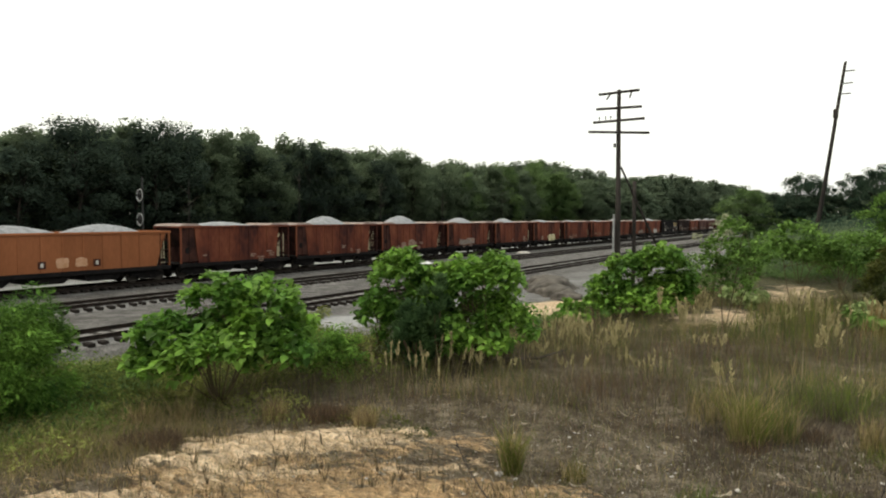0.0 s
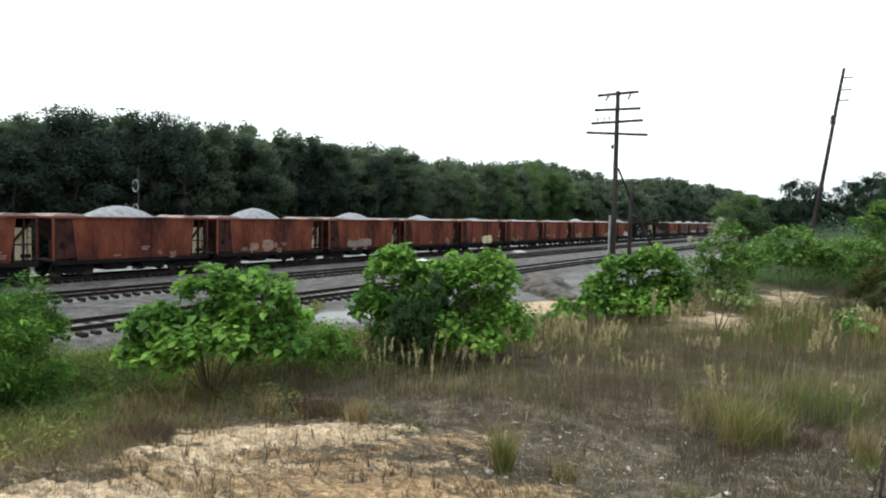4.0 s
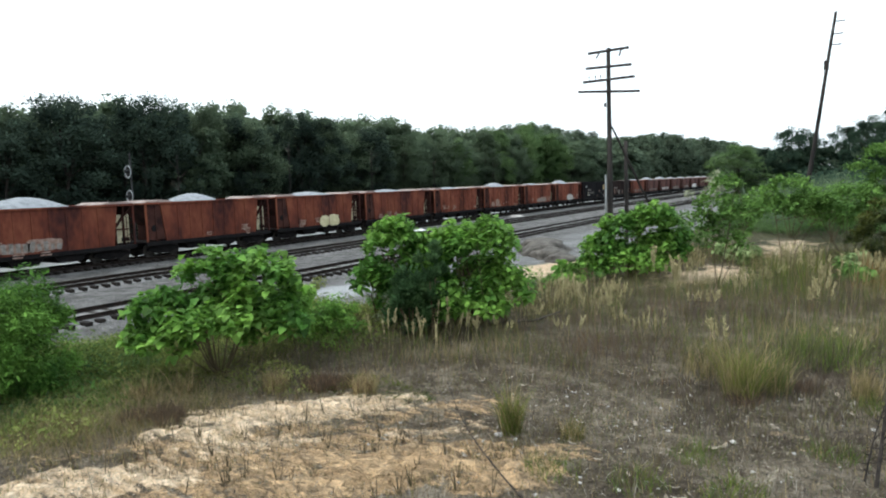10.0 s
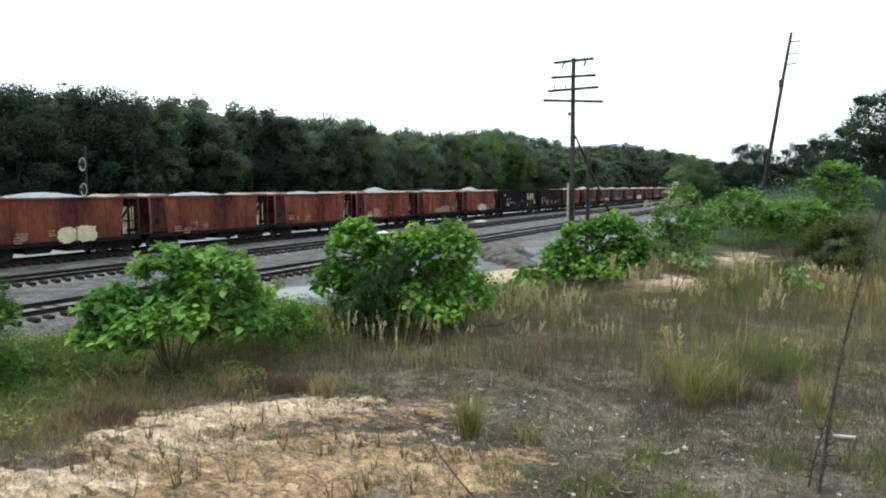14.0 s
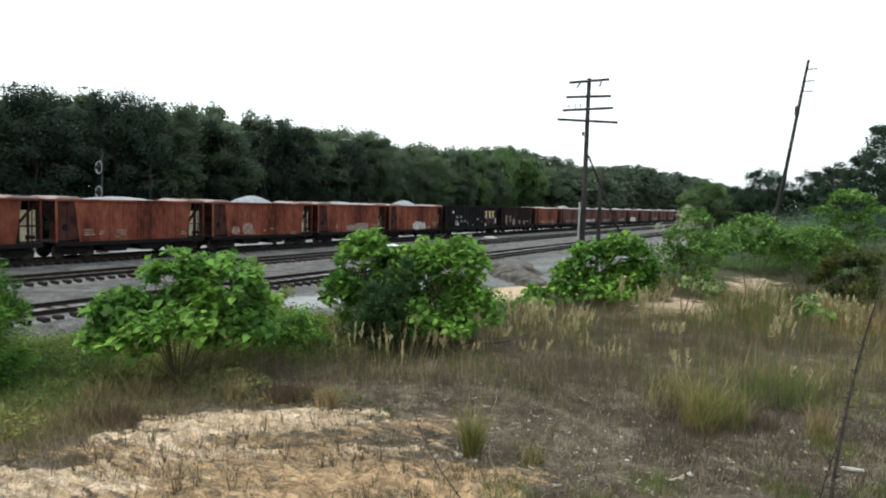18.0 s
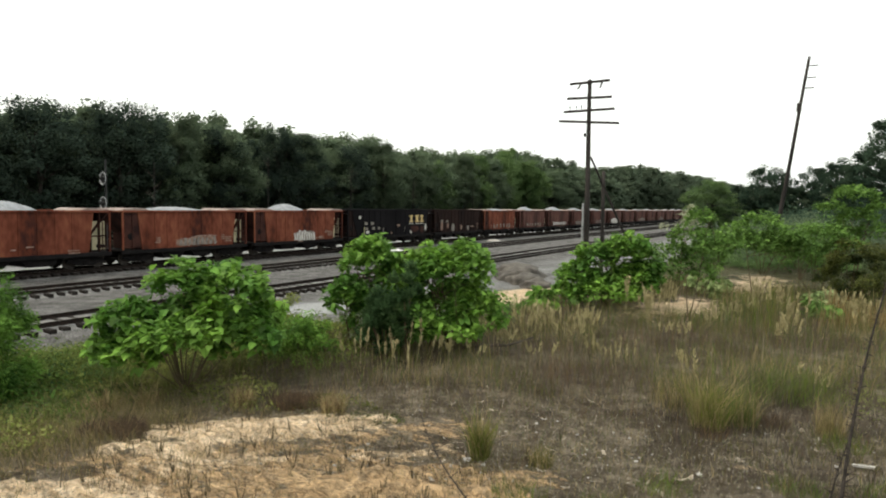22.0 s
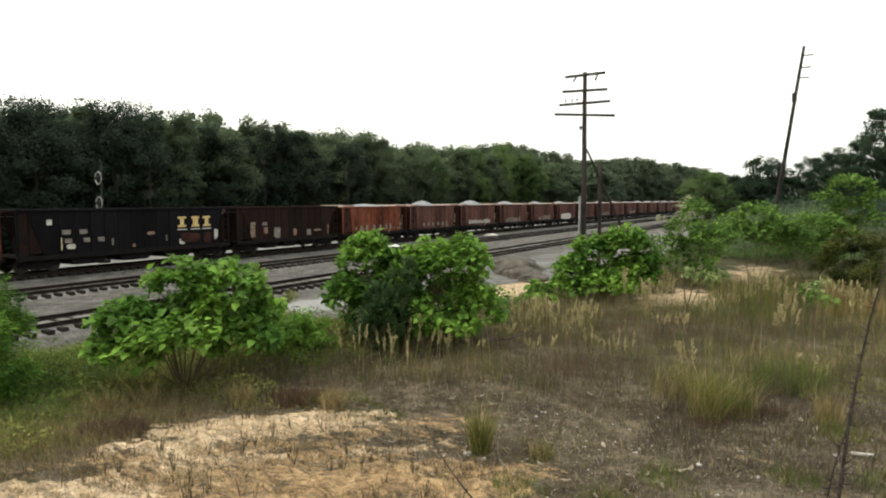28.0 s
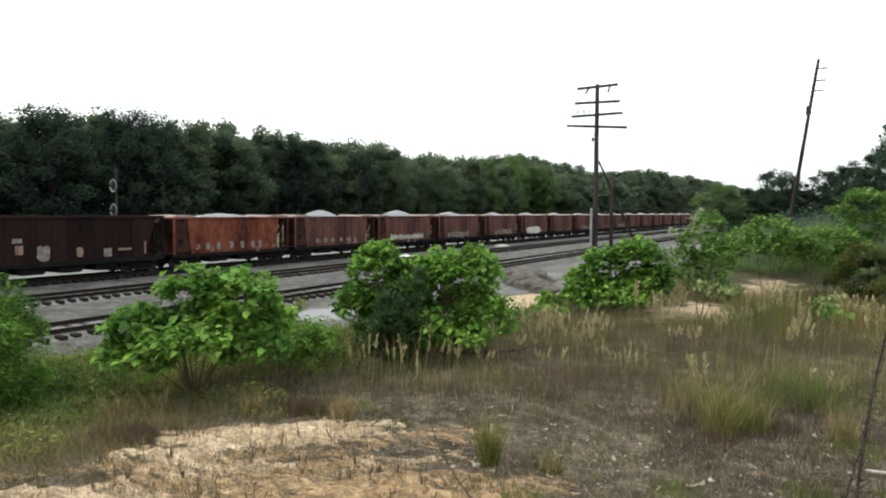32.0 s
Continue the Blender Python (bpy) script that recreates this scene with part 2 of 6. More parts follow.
def prism(bm, outline, axis_len, at=(0, 0, 0), axis="x"):
    """Extrudes an outline in the plane across an axis, centred on it."""
    def p(u, v, w):
        return {"x": (w, u, v), "y": (u, w, v)}[axis]
    lo = [bm.verts.new(Vector(p(u, v, -axis_len / 2)) + Vector(at)) for u, v in outline]
    hi = [bm.verts.new(Vector(p(u, v, axis_len / 2)) + Vector(at)) for u, v in outline]
    bm.faces.new(lo), bm.faces.new(hi[::-1])
    n = len(outline)
    for i in range(n):
        bm.faces.new((lo[i], hi[i], hi[(i + 1) % n], lo[(i + 1) % n]))
    bmesh.ops.recalc_face_normals(bm, faces=bm.faces)


def one(shape, *a, **k):
    bm = bmesh.new()
    shape(bm, *a, **k)
    return bm


def smoothstep(a, b, x):
    t = np.clip((x - a) / (b - a), 0, 1)
    return t * t * (3 - 2 * t)


def wave(x, y, s, seed=0.0):
    """Cheap smooth noise of unit size for whole arrays."""
    x, y = np.asarray(x, float) * s + seed * 7.3, np.asarray(y, float) * s - seed * 3.1
    return (np.sin(x + 1.7 * np.sin(0.6 * y + seed)) + np.sin(1.31 * y + 1.3 * np.sin(0.8 * x)) + 0.6 * np.sin(2.3 * x - 1.9 * y + seed) + 0.5 * np.sin(3.1 * y + 2.7 * x)) / 3.1


# ---- ground ----
BANK = 2.52


def ground_z(x, y):
    p = -np.asarray(x, float)
    y = np.asarray(y, float)
    top = BANK + 0.05 * wave(x, y, 0.5, 1) + 0.02 * wave(x, y, 2.1, 2)
    foot = -0.42 + 0.03 * wave(x, y, 0.4, 3)
    wide = smoothstep(4.5, 9.5, y)
    lo, hi = 5.8 - 2.2 * wide, 16.5 - 7.9 * wide
    k = np.clip((p + 0.3 * wave(x, y, 0.35, 4) - lo) / (hi - lo), 0, 1)
    k = k * k * (3 - 2 * k)
    z = top * (1 - k) + foot * k
    z += 0.10 * smoothstep(20.0, 21.5, p) * (1 - smoothstep(42, 45, p))
    return z


def graded(breaks):
    """Coordinates with a step size of its own in each stretch: (start, end, step)."""
    out = []
    for a, b, s in breaks:
        out += list(np.arange(a, b - s * 0.5, s))
    return np.array(out + [breaks[-1][1]])


def spot(X, Y, cx, cy, rx, ry, turn, ragged=0.35, seed=0, inner=0.3, outer=1.5):
    c, s = math.cos(radians(turn)), math.sin(radians(turn))
    u, v = (X - cx) * c + (Y - cy) * s, -(X - cx) * s + (Y - cy) * c
    d = np.sqrt((u / rx) ** 2 + (v / ry) ** 2) + ragged * wave(X, Y, 3.1, seed) + ragged * 0.7 * wave(X, Y, 8.3, seed + 1)
    return 1 - smoothstep(inner, outer, d)


def ground_material():
    m = bpy.data.materials.new("sandy_earth_and_ballast")
    m.use_nodes = True
    t = m.node_tree
    link = t.links.new
    b = t.nodes["Principled BSDF"]
    b.inputs["Roughness"].default_value, b.inputs["Specular IOR Level"].default_value = 0.95, 0.15
    co = t.nodes.new("ShaderNodeTexCoord")
    bed = t.nodes.new("ShaderNodeMapping")       # wash lines run across the bank
    bed.inputs["Rotation"].default_value, bed.inputs["Scale"].default_value = (0, 0, radians(-43)), (0.62, 1.3, 1)
    link(co.outputs["Object"], bed.inputs["Vector"])
    def noise_node(scale, detail=5, washed=False, rough=0.5):
        n = t.nodes.new("ShaderNodeTexNoise")
        n.inputs["Scale"].default_value, n.inputs["Detail"].default_value, n.inputs["Roughness"].default_value = scale, detail, rough
        link(bed.outputs["Vector"] if washed else co.outputs["Object"], n.inputs["Vector"])
        return n.outputs["Fac"]
    def ramp(fac, stops):
        r = t.nodes.new("ShaderNodeValToRGB")
        for i, (pos, c) in enumerate(stops):
            e = r.color_ramp.elements[i] if i < 2 else r.color_ramp.elements.new(pos)
            e.position, e.color = pos, (*c, 1)
        link(fac, r.inputs["Fac"])
        return r.outputs["Color"]
    def mix(fac, a, c, mode="MIX"):
        x = t.nodes.new("ShaderNodeMix")
        x.data_type, x.blend_type = "RGBA", mode
        link(fac, x.inputs["Factor"]) if not isinstance(fac, float) else setattr(x.inputs["Factor"], "default_value", fac)
        link(a, x.inputs["A"]), link(c, x.inputs["B"])
        return x.outputs["Result"]
    n_big, n_mid, n_fine = noise_node(1.3), noise_node(7), noise_node(45)
    n_soil = noise_node(2.6, 12, False, 0.72)
    earth = ramp(n_soil, [(0.33, (0.054, 0.043, 0.031)), (0.50, (0.160, 0.132, 0.096)), (0.64, (0.33, 0.283, 0.215))])
    n_wash = noise_node(12, 8, True, 0.68)
    sand = ramp(n_wash, [(0.30, (0.46, 0.33, 0.20)), (0.42, (0.68, 0.51, 0.33)), (0.60, (0.86, 0.69, 0.495))])
    clay = ramp(n_wash, [(0.30, (0.19, 0.145, 0.10)), (0.46, (0.46, 0.325, 0.19)), (0.66, (0.70, 0.48, 0.27))])
    turf = ramp(n_mid, [(0.3, (0.05, 0.06, 0.025)), (0.7, (0.11, 0.11, 0.05))])
    stone = t.nodes.new("ShaderNodeTexVoronoi")
    stone.inputs["Scale"].default_value = 14
    link(co.outputs["Object"], stone.inputs["Vector"])
    gravel = ramp(stone.outputs["Distance"], [(0.1, (0.31, 0.307, 0.302)), (0.7, (0.125, 0.123, 0.12))])
    at = t.nodes.new("ShaderNodeVertexColor")
    at.layer_name = "cover"
    sep = t.nodes.new("ShaderNodeSeparateColor")
    link(at.outputs["Color"], sep.inputs["Color"])
    pale = ramp(n_mid, [(0.3, (0.48, 0.50, 0.51)), (0.7, (0.62, 0.64, 0.65))])
    n_break = noise_node(8.0, 14, True, 0.78)
    def ragged(mask):
        m1, m2 = t.nodes.new("ShaderNodeMath"), t.nodes.new("ShaderNodeMapRange")
        m1.operation = "MULTIPLY_ADD"
        link(n_break, m1.inputs[0]), link(mask, m1.inputs[2])
        m1.inputs[1].default_value = 3.2
        link(m1.outputs[0], m2.inputs["Value"])
        m2.inputs["From Min"].default_value, m2.inputs["From Max"].default_value = 1.92, 2.26
        m2.interpolation_type = "SMOOTHSTEP"
        return m2.outputs[0]
    warp = t.nodes.new("ShaderNodeTexNoise")
    warp.inputs["Scale"].default_value, warp.inputs["Detail"].default_value = 9, 6
    link(bed.outputs["Vector"], warp.inputs["Vector"])
    shove = t.nodes.new("ShaderNodeVectorMath")
    shove.operation = "MULTIPLY_ADD"
    shove.inputs[1].default_value = (0.22, 0.22, 0.22)
    link(warp.outputs["Color"], shove.inputs[0]), link(bed.outputs["Vector"], shove.inputs[2])
    def crust(scale, feature):
        v = t.nodes.new("ShaderNodeTexVoronoi")
        v.feature = feature
        v.inputs["Scale"].default_value = scale
        link(shove.outputs["Vector"], v.inputs["Vector"])
        return v
    edge = ramp(crust(7.5, "DISTANCE_TO_EDGE").outputs["Distance"], [(0.0, (0, 0, 0)), (0.10, (1, 1, 1))])
    tone = t.nodes.new("ShaderNodeSeparateColor")
    link(crust(7.5, "F1").outputs["Color"], tone.inputs["Color"])
    plate = ramp(tone.outputs["Red"], [(0.0, (0.86, 0.84, 0.82)), (1.0, (1.20, 1.21, 1.22))])
    sand, clay = mix(0.9, sand, plate, "MULTIPLY"), mix(0.9, clay, plate, "MULTIPLY")
    gap = t.nodes.new("ShaderNodeMath")       # earth colour along some cracks stands in for shadow between the plates
    gap.operation = "MULTIPLY_ADD"
    link(n_mid, gap.inputs[0]), link(edge, gap.inputs[2])
    gap.inputs[1].default_value = 0.9
    whole = t.nodes.new("ShaderNodeMapRange")
    whole.inputs["From Min"].default_value, whole.inputs["From Max"].default_value = 0.22, 0.52
    link(gap.outputs[0], whole.inputs["Value"])
    sand, clay = mix(whole.outputs[0], earth, sand), mix(whole.outputs[0], earth, clay)
    drift = ramp(n_big, [(0.35, (0.62, 0.61, 0.6)), (0.68, (1.3, 1.3, 1.3))])
    gravel = mix(1.0, gravel, drift, "MULTIPLY")
    c = mix(sep.outputs["Blue"], earth, turf)
    c = mix(ragged(sep.outputs["Green"]), c, clay)
    c = mix(ragged(sep.outputs["Red"]), c, sand)
    at2 = t.nodes.new("ShaderNodeVertexColor")
    at2.layer_name = "yard"
    sep2 = t.nodes.new("ShaderNodeSeparateColor")
    link(at2.outputs["Color"], sep2.inputs["Color"])
    c = mix(sep2.outputs["Red"], c, gravel)
    c = mix(sep2.outputs["Green"], c, pale)
    grain = ramp(n_fine, [(0.3, (0.62, 0.62, 0.62)), (0.7, (1.25, 1.22, 1.18))])
    c = mix(0.8, c, grain, "MULTIPLY")
    link(c, b.inputs["Base Color"])
    bp = t.nodes.new("ShaderNodeBump")
    bp.inputs["Strength"].default_value, bp.inputs["Distance"].default_value = 1.0, 0.06
    ad = t.nodes.new("ShaderNodeMath")
    ad2 = t.nodes.new("ShaderNodeMath")
    link(n_mid, ad2.inputs[0]), link(n_wash, ad2.inputs[1])
    link(ad2.outputs[0], ad.inputs[0]), link(n_fine, ad.inputs[1])
    ad3 = t.nodes.new("ShaderNodeMath")
    ad3.operation = "MULTIPLY_ADD"
    ad3.inputs[1].default_value = 0.8
    link(edge, ad3.inputs[0]), link(ad.outputs[0], ad3.inputs[2])
    link(ad3.outputs[0], bp.inputs["Height"]), link(bp.outputs["Normal"], b.inputs["Normal"])
    return m


def cover(X, Y):
    """How much sand, clay and turf, and how much gravel and pale chippings, lie at each place."""
    P = -X
    sand = np.maximum.reduce([
        1.3 * spot(X, Y, -3.42, 3.27, 0.80, 0.30, 43, 0.35, 1),
        0.95 * spot(X, Y, -3.66, 2.66, 0.42, 0.19, 43, 0.4, 5),
        1.1 * spot(X, Y, -3.52, 1.96, 0.55, 0.19, 43, 0.35, 22),
        0.55 * spot(X, Y, -3.30, 2.72, 0.55, 0.16, 43, 0.5, 15),
        0.5 * spot(X, Y, -2.35, 3.42, 0.42, 0.12, 43, 0.5, 18),
        0.55 * spot(X, Y, -0.26, 4.38, 0.20, 0.06, 10, 0.4, 4),
        1.05 * spot(X, Y, -1.92, 10.8, 0.66, 1.15, 0, 0.4, 2),
        0.6 * spot(X, Y, -1.3, 15.6, 0.75, 2.2, 0, 0.5, 7),
        1.2 * spot(X, Y, -13.0, 30.2, 1.8, 4.4, 0, 0.35, 6, 0.75, 1.2)])
    clay = np.maximum.reduce([
        1.3 * spot(X, Y, -2.08, 3.06, 0.50, 0.22, 43, 0.5, 8),
        1.3 * spot(X, Y, -2.22, 2.66, 0.60, 0.16, 43, 0.5, 9),
        1.2 * spot(X, Y, -1.72, 3.16, 0.42, 0.24, 43, 0.5, 10),
        0.7 * spot(X, Y, -2.70, 3.10, 0.55, 0.22, 43, 0.5, 16),
        0.9 * spot(X, Y, -1.95, 3.30, 0.42, 0.14, 43, 0.4, 28),
        1.2 * spot(X, Y, -1.55, 3.02, 0.36, 0.16, 43, 0.4, 29),
        0.7 * spot(X, Y, -3.05, 2.75, 1.3, 0.55, 43, 0.5, 20),
        0.55 * spot(X, Y, -3.0, 2.2, 0.7, 0.3, 43, 0.5, 21),
        0.55 * spot(X, Y, -2.6, 3.62, 0.7, 0.26, 43, 0.5, 25)])
    turf = np.clip(smoothstep(4.9, 5.9, P) * (1 - smoothstep(11.5, 14, P)) * (1 - 0.7 * smoothstep(6, 9, P) * smoothstep(8, 12, Y)) + 0.8 * smoothstep(9.5, 12.5, Y + 1.0 * X), 0, 1)
    gravel = smoothstep(8.0 + 4.5 * (1 - smoothstep(5, 9, Y)), 10.0 + 4.5 * (1 - smoothstep(5, 9, Y)), P + 0.6 * wave(X, Y, 0.5, 11))
    gravel *= 1 - smoothstep(49, 52, P)
    pale = spot(X, Y, -18.9, 20.8, 1.25, 4.2, 3, 0.25, 12, 0.75, 1.2) * 0.8
    pale = np.maximum(pale, 0.34 * smoothstep(7, 9.5, P) * (1 - smoothstep(18.5, 21, P)) * smoothstep(9, 14, Y) * (0.6 + 0.4 * wave(X, Y, 0.9, 17)))
    # strip beyond the train made paler, a sunlit look for the gaps under cars
    pale = np.maximum(pale, 0.75 * smoothstep(40.0, 41.0, P) * (1 - smoothstep(45, 48, P)))
    open_ = 1 - np.clip(sand, 0, 1) * (P > 8)
    return sand, clay, turf * np.clip(1 - sand, 0, 1), gravel * open_, pale * open_


def make_ground():
    xs = graded([(-1500, -200, 130), (-200, -60, 10), (-60, -24, 1.2), (-24, -9, 0.5), (-9, -5.2, 0.06), (-5.2, 0.8, 0.021), (0.8, 2.5, 0.06), (2.5, 12, 0.5), (12, 80, 5), (80, 1500, 140)])
    ys = graded([(-1500, -100, 140), (-100, -6, 5), (-6, 1.5, 0.4), (1.5, 5.6, 0.021), (5.6, 8.5, 0.06), (8.5, 18, 0.2), (18, 60, 0.7), (60, 200, 3), (200, 700, 20), (700, 3000, 200)])
    X, Y = np.meshgrid(xs, ys)
    Z = ground_z(X, Y)
    sand, clay, turf, gravel, pale = cover(X, Y)
    near = (np.abs(X + 3) < 6.5) * (np.abs(Y - 8) < 10)
    Z = Z + near * (0.008 * wave(X, Y, 9, 5) + 0.005 * wave(X, Y, 23, 6)) + 0.012 * sand * near
    # crusts broken into low plates across the bank
    u, w = X * 0.73 + Y * 0.68, -X * 0.68 + Y * 0.73
    f = 2.6 * wave(u * 0.55, w, 4.5, 31) + 1.0 * wave(u * 0.8, w, 15, 32) + 0.45 * wave(u, w, 38, 33)
    plate = np.floor(f) + smoothstep(0.0, 0.15, f - np.floor(f))
    bare = (X > -5.4) * (X < 1.5) * (Y > 1.5) * (Y < 5.8)
    Z = Z + bare * (0.0015 + 0.022 * np.clip(np.maximum(sand, 0.8 * clay), 0, 1)) * plate
    nx, ny = len(xs), len(ys)
    verts = np.stack([X.ravel(), Y.ravel(), Z.ravel()], 1)
    i = np.arange((ny - 1) * nx).reshape(ny - 1, nx)[:, :-1].ravel()
    faces = np.stack([i, i + 1, i + nx + 1, i + nx], 1)
    ob = raw_mesh("ground", verts.tolist(), faces.tolist(), ground_material(), smooth=True)
    one_ = np.ones(X.size)
    for name, chans in (("cover", (sand, clay, turf)), ("yard", (gravel, pale, pale * 0))):
        at = ob.data.color_attributes.new(name, "FLOAT_COLOR", "POINT")
        at.data.foreach_set("color", np.stack([c.ravel() for c in chans] + [one_], 1).astype(np.float32).ravel())
    tagged(ob, "sandy bank top sloping down to a grey ballast yard", "ground", kind="structure")


make_ground()

# ---- tracks ----
TRACKS = {"train": -39.05, "middle": -31.45, "near": -23.15}
RAIL = [(-0.07, -0.17), (0.07, -0.17), (0.07, -0.155), (0.012, -0.135), (0.012, -0.045), (0.036, -0.03), (0.036, -0.004), (0.03, 0), (-0.03, 0), (-0.036, -0.004), (-0.036, -0.03), (-0.012, -0.045), (-0.012, -0.135), (-0.07, -0.155)]


def make_track(cx, label, single):
    th = empty("railway_track", pose(cx, 0, 0), label, "railway track", "tracks of the yard", "structure")
    for side in (-0.754, 0.754):
        bm = bmesh.new()
        prism(bm, RAIL, 760, (side, 300, 0), "y")
        r = part("rail", bm, [M_RAIL, M_RAILTOP], th)
        for f in r.data.polygons:
            f.material_index = int(f.normal.z > 0.9 and f.center.z > -0.01)
    bm = bmesh.new()
    prism(bm, [(-1.9, -0.62), (1.9, -0.62), (1.25, -0.30), (0.98, -0.29), (0.88, -0.176), (-0.88, -0.176), (-0.98, -0.29), (-1.25, -0.30)], 760, (0, 300, 0), "y")
    part("ballast_bed", bm, M_BALLAST if single else M_BED_SHADE, th, "grey crushed stone ballast packed between the rails" if single else "crushed stone ballast darkened to carry the train's shade")
    bm = one(box, 0, 0, -0.255, 2.6, 0.23, 0.17, 0.012)
    me = bpy.data.meshes.new("tie")
    bm.to_mesh(me)
    bm.free()
    me.materials.append(M_TIE)
    rng = random.Random(int(-cx * 10))
    rest = []
    for k in range(640):
        y = -20 + k * 0.56 + rng.uniform(-0.04, 0.04)
        if single and 8 < y < 120:
            o = new("tie", me)
            o.parent = th
            o.matrix_basis = pose(rng.uniform(-0.05, 0.05), y, rng.uniform(-0.012, 0.008), 0, 0, rng.uniform(-1.2, 1.2))
        else:
            rest.append(y)
    v = np.array([c.co for c in me.vertices])
    fs = [tuple(p.vertices) for p in me.polygons]
    verts, faces = [], []
    for y in rest:
        n = len(verts)
        verts += (v + (0, y, 0)).tolist()
        faces += [tuple(i + n for i in f) for f in fs]
    tagged(raw_mesh("far_ties", verts, faces, M_TIE, th), kind="stuff")


M_BALLAST = material("grey_ballast_stone", [(0.065, 0.062, 0.06), (0.19, 0.186, 0.18), (0.33, 0.325, 0.318)], 0.95, 2.0, 16, 1.1, 1.0)
# the train's shade over its track bed is put into this stone colour
M_BED_SHADE = material("shade_darkened_ballast_stone", [(0.014, 0.012, 0.011), (0.035, 0.03, 0.027), (0.07, 0.062, 0.057)], 0.95, 2.0, 16, 1.1, 1.0)
make_track(TRACKS["near"], "rusty rails on dark ties in sooty ballast, nearest the bank", True)
make_track(TRACKS["middle"], "rusty rails on raised dark ties in sooty ballast", True)
make_track(TRACKS["train"], "rails carrying the loaded stone train", False)

# ---- train ----
SPEED, GAIN = 4.516, 0.00402


def travelled(t):
    return SPEED * t + GAIN * t * t


W_CAR = 2.96


def wheelset():
    bm = bmesh.new()
    for s in (-0.76, 0.76):
        g = tube(bm, (s - 0.07, 0, 0), (s + 0.07, 0, 0), 0.42, n=20)
        tube(bm, (s * 1.06 - 0.02, 0, 0), (s * 1.06 + 0.02, 0, 0), 0.2, n=10)
    tube(bm, (-1.05, 0, 0), (1.05, 0, 0), 0.075, n=8)
    box(bm, 0.86, 0.25, 0, 0.03, 0.12, 0.06), box(bm, 0.86, -0.25, 0, 0.03, 0.12, 0.06)
    return bm


def truck_frame():
    """Cast side frames with their springs and bolster."""
    bm = bmesh.new()
    for s in (-1.0, 1.0):
        prism(bm, [(-1.15, 0.40), (-1.1, 0.58), (-0.55, 0.72), (0.55, 0.72), (1.1, 0.58), (1.15, 0.40), (0.9, 0.38), (0.45, 0.20), (-0.45, 0.20), (-0.9, 0.38)], 0.16, (s, 0, 0), "x")
        for k in (-0.14, 0.0, 0.14):
            tube(bm, (s * 1.06, k, 0.24), (s * 1.06, k, 0.5), 0.06, n=8)
    box(bm, 0, 0, 0.62, 2.1, 0.34, 0.22, 0.02)
    return bm


def add_running_gear(car, length, wheel_mesh, truck_mesh):
    for s in (-1, 1):
        yc = s * (length / 2 - 1.75)
        t = new("truck", truck_mesh)
        t.parent, t.matrix_basis = car, pose(0, yc, 0)
        for k in (-0.86, 0.86):
            w = new("wheelset", wheel_mesh)
            w.parent, w.matrix_basis = t, pose(0, k, 0.42)
            WHEELS.append((w, k))
        c = bmesh.new()
        tube(c, (0, s * (length / 2 - 0.75), 0.82), (0, s * (length / 2 - 0.08), 0.82), 0.07, n=6)
        box(c, 0.0, s * (length / 2 - 0.12), 0.82, 0.26, 0.22, 0.26, 0.03)
        part("coupler", c, M_UNDER, car)


WHEELS = []


def load_mesh(length, width, base, heaps, rng):
    """A surface of heaped stone: each heap is (centre, half length, height)."""
    ny, nx = int(length / 0.13), 18
    ys, xs = np.linspace(-length / 2, length / 2, ny), np.linspace(-width / 2, width / 2, nx)
    X, Y = np.meshgrid(xs, ys)
    Z = np.full(X.shape, base, float)
    for c, half, h in heaps:
        r = np.sqrt(((Y - c) / half) ** 2 + (X / (width * 0.5)) ** 2)
        Z = np.maximum(Z, base + h * np.clip(1 - r ** 1.7, 0, 1))
    Z += 0.02 * wave(X, Y, 5, rng.random() * 9) + 0.015 * wave(X, Y, 13, rng.random() * 9)
    i = np.arange((ny - 1) * nx).reshape(ny - 1, nx)[:, :-1].ravel()
    return np.stack([X.ravel(), Y.ravel(), Z.ravel()], 1).tolist(), np.stack([i, i + 1, i + nx + 1, i + nx], 1).tolist()


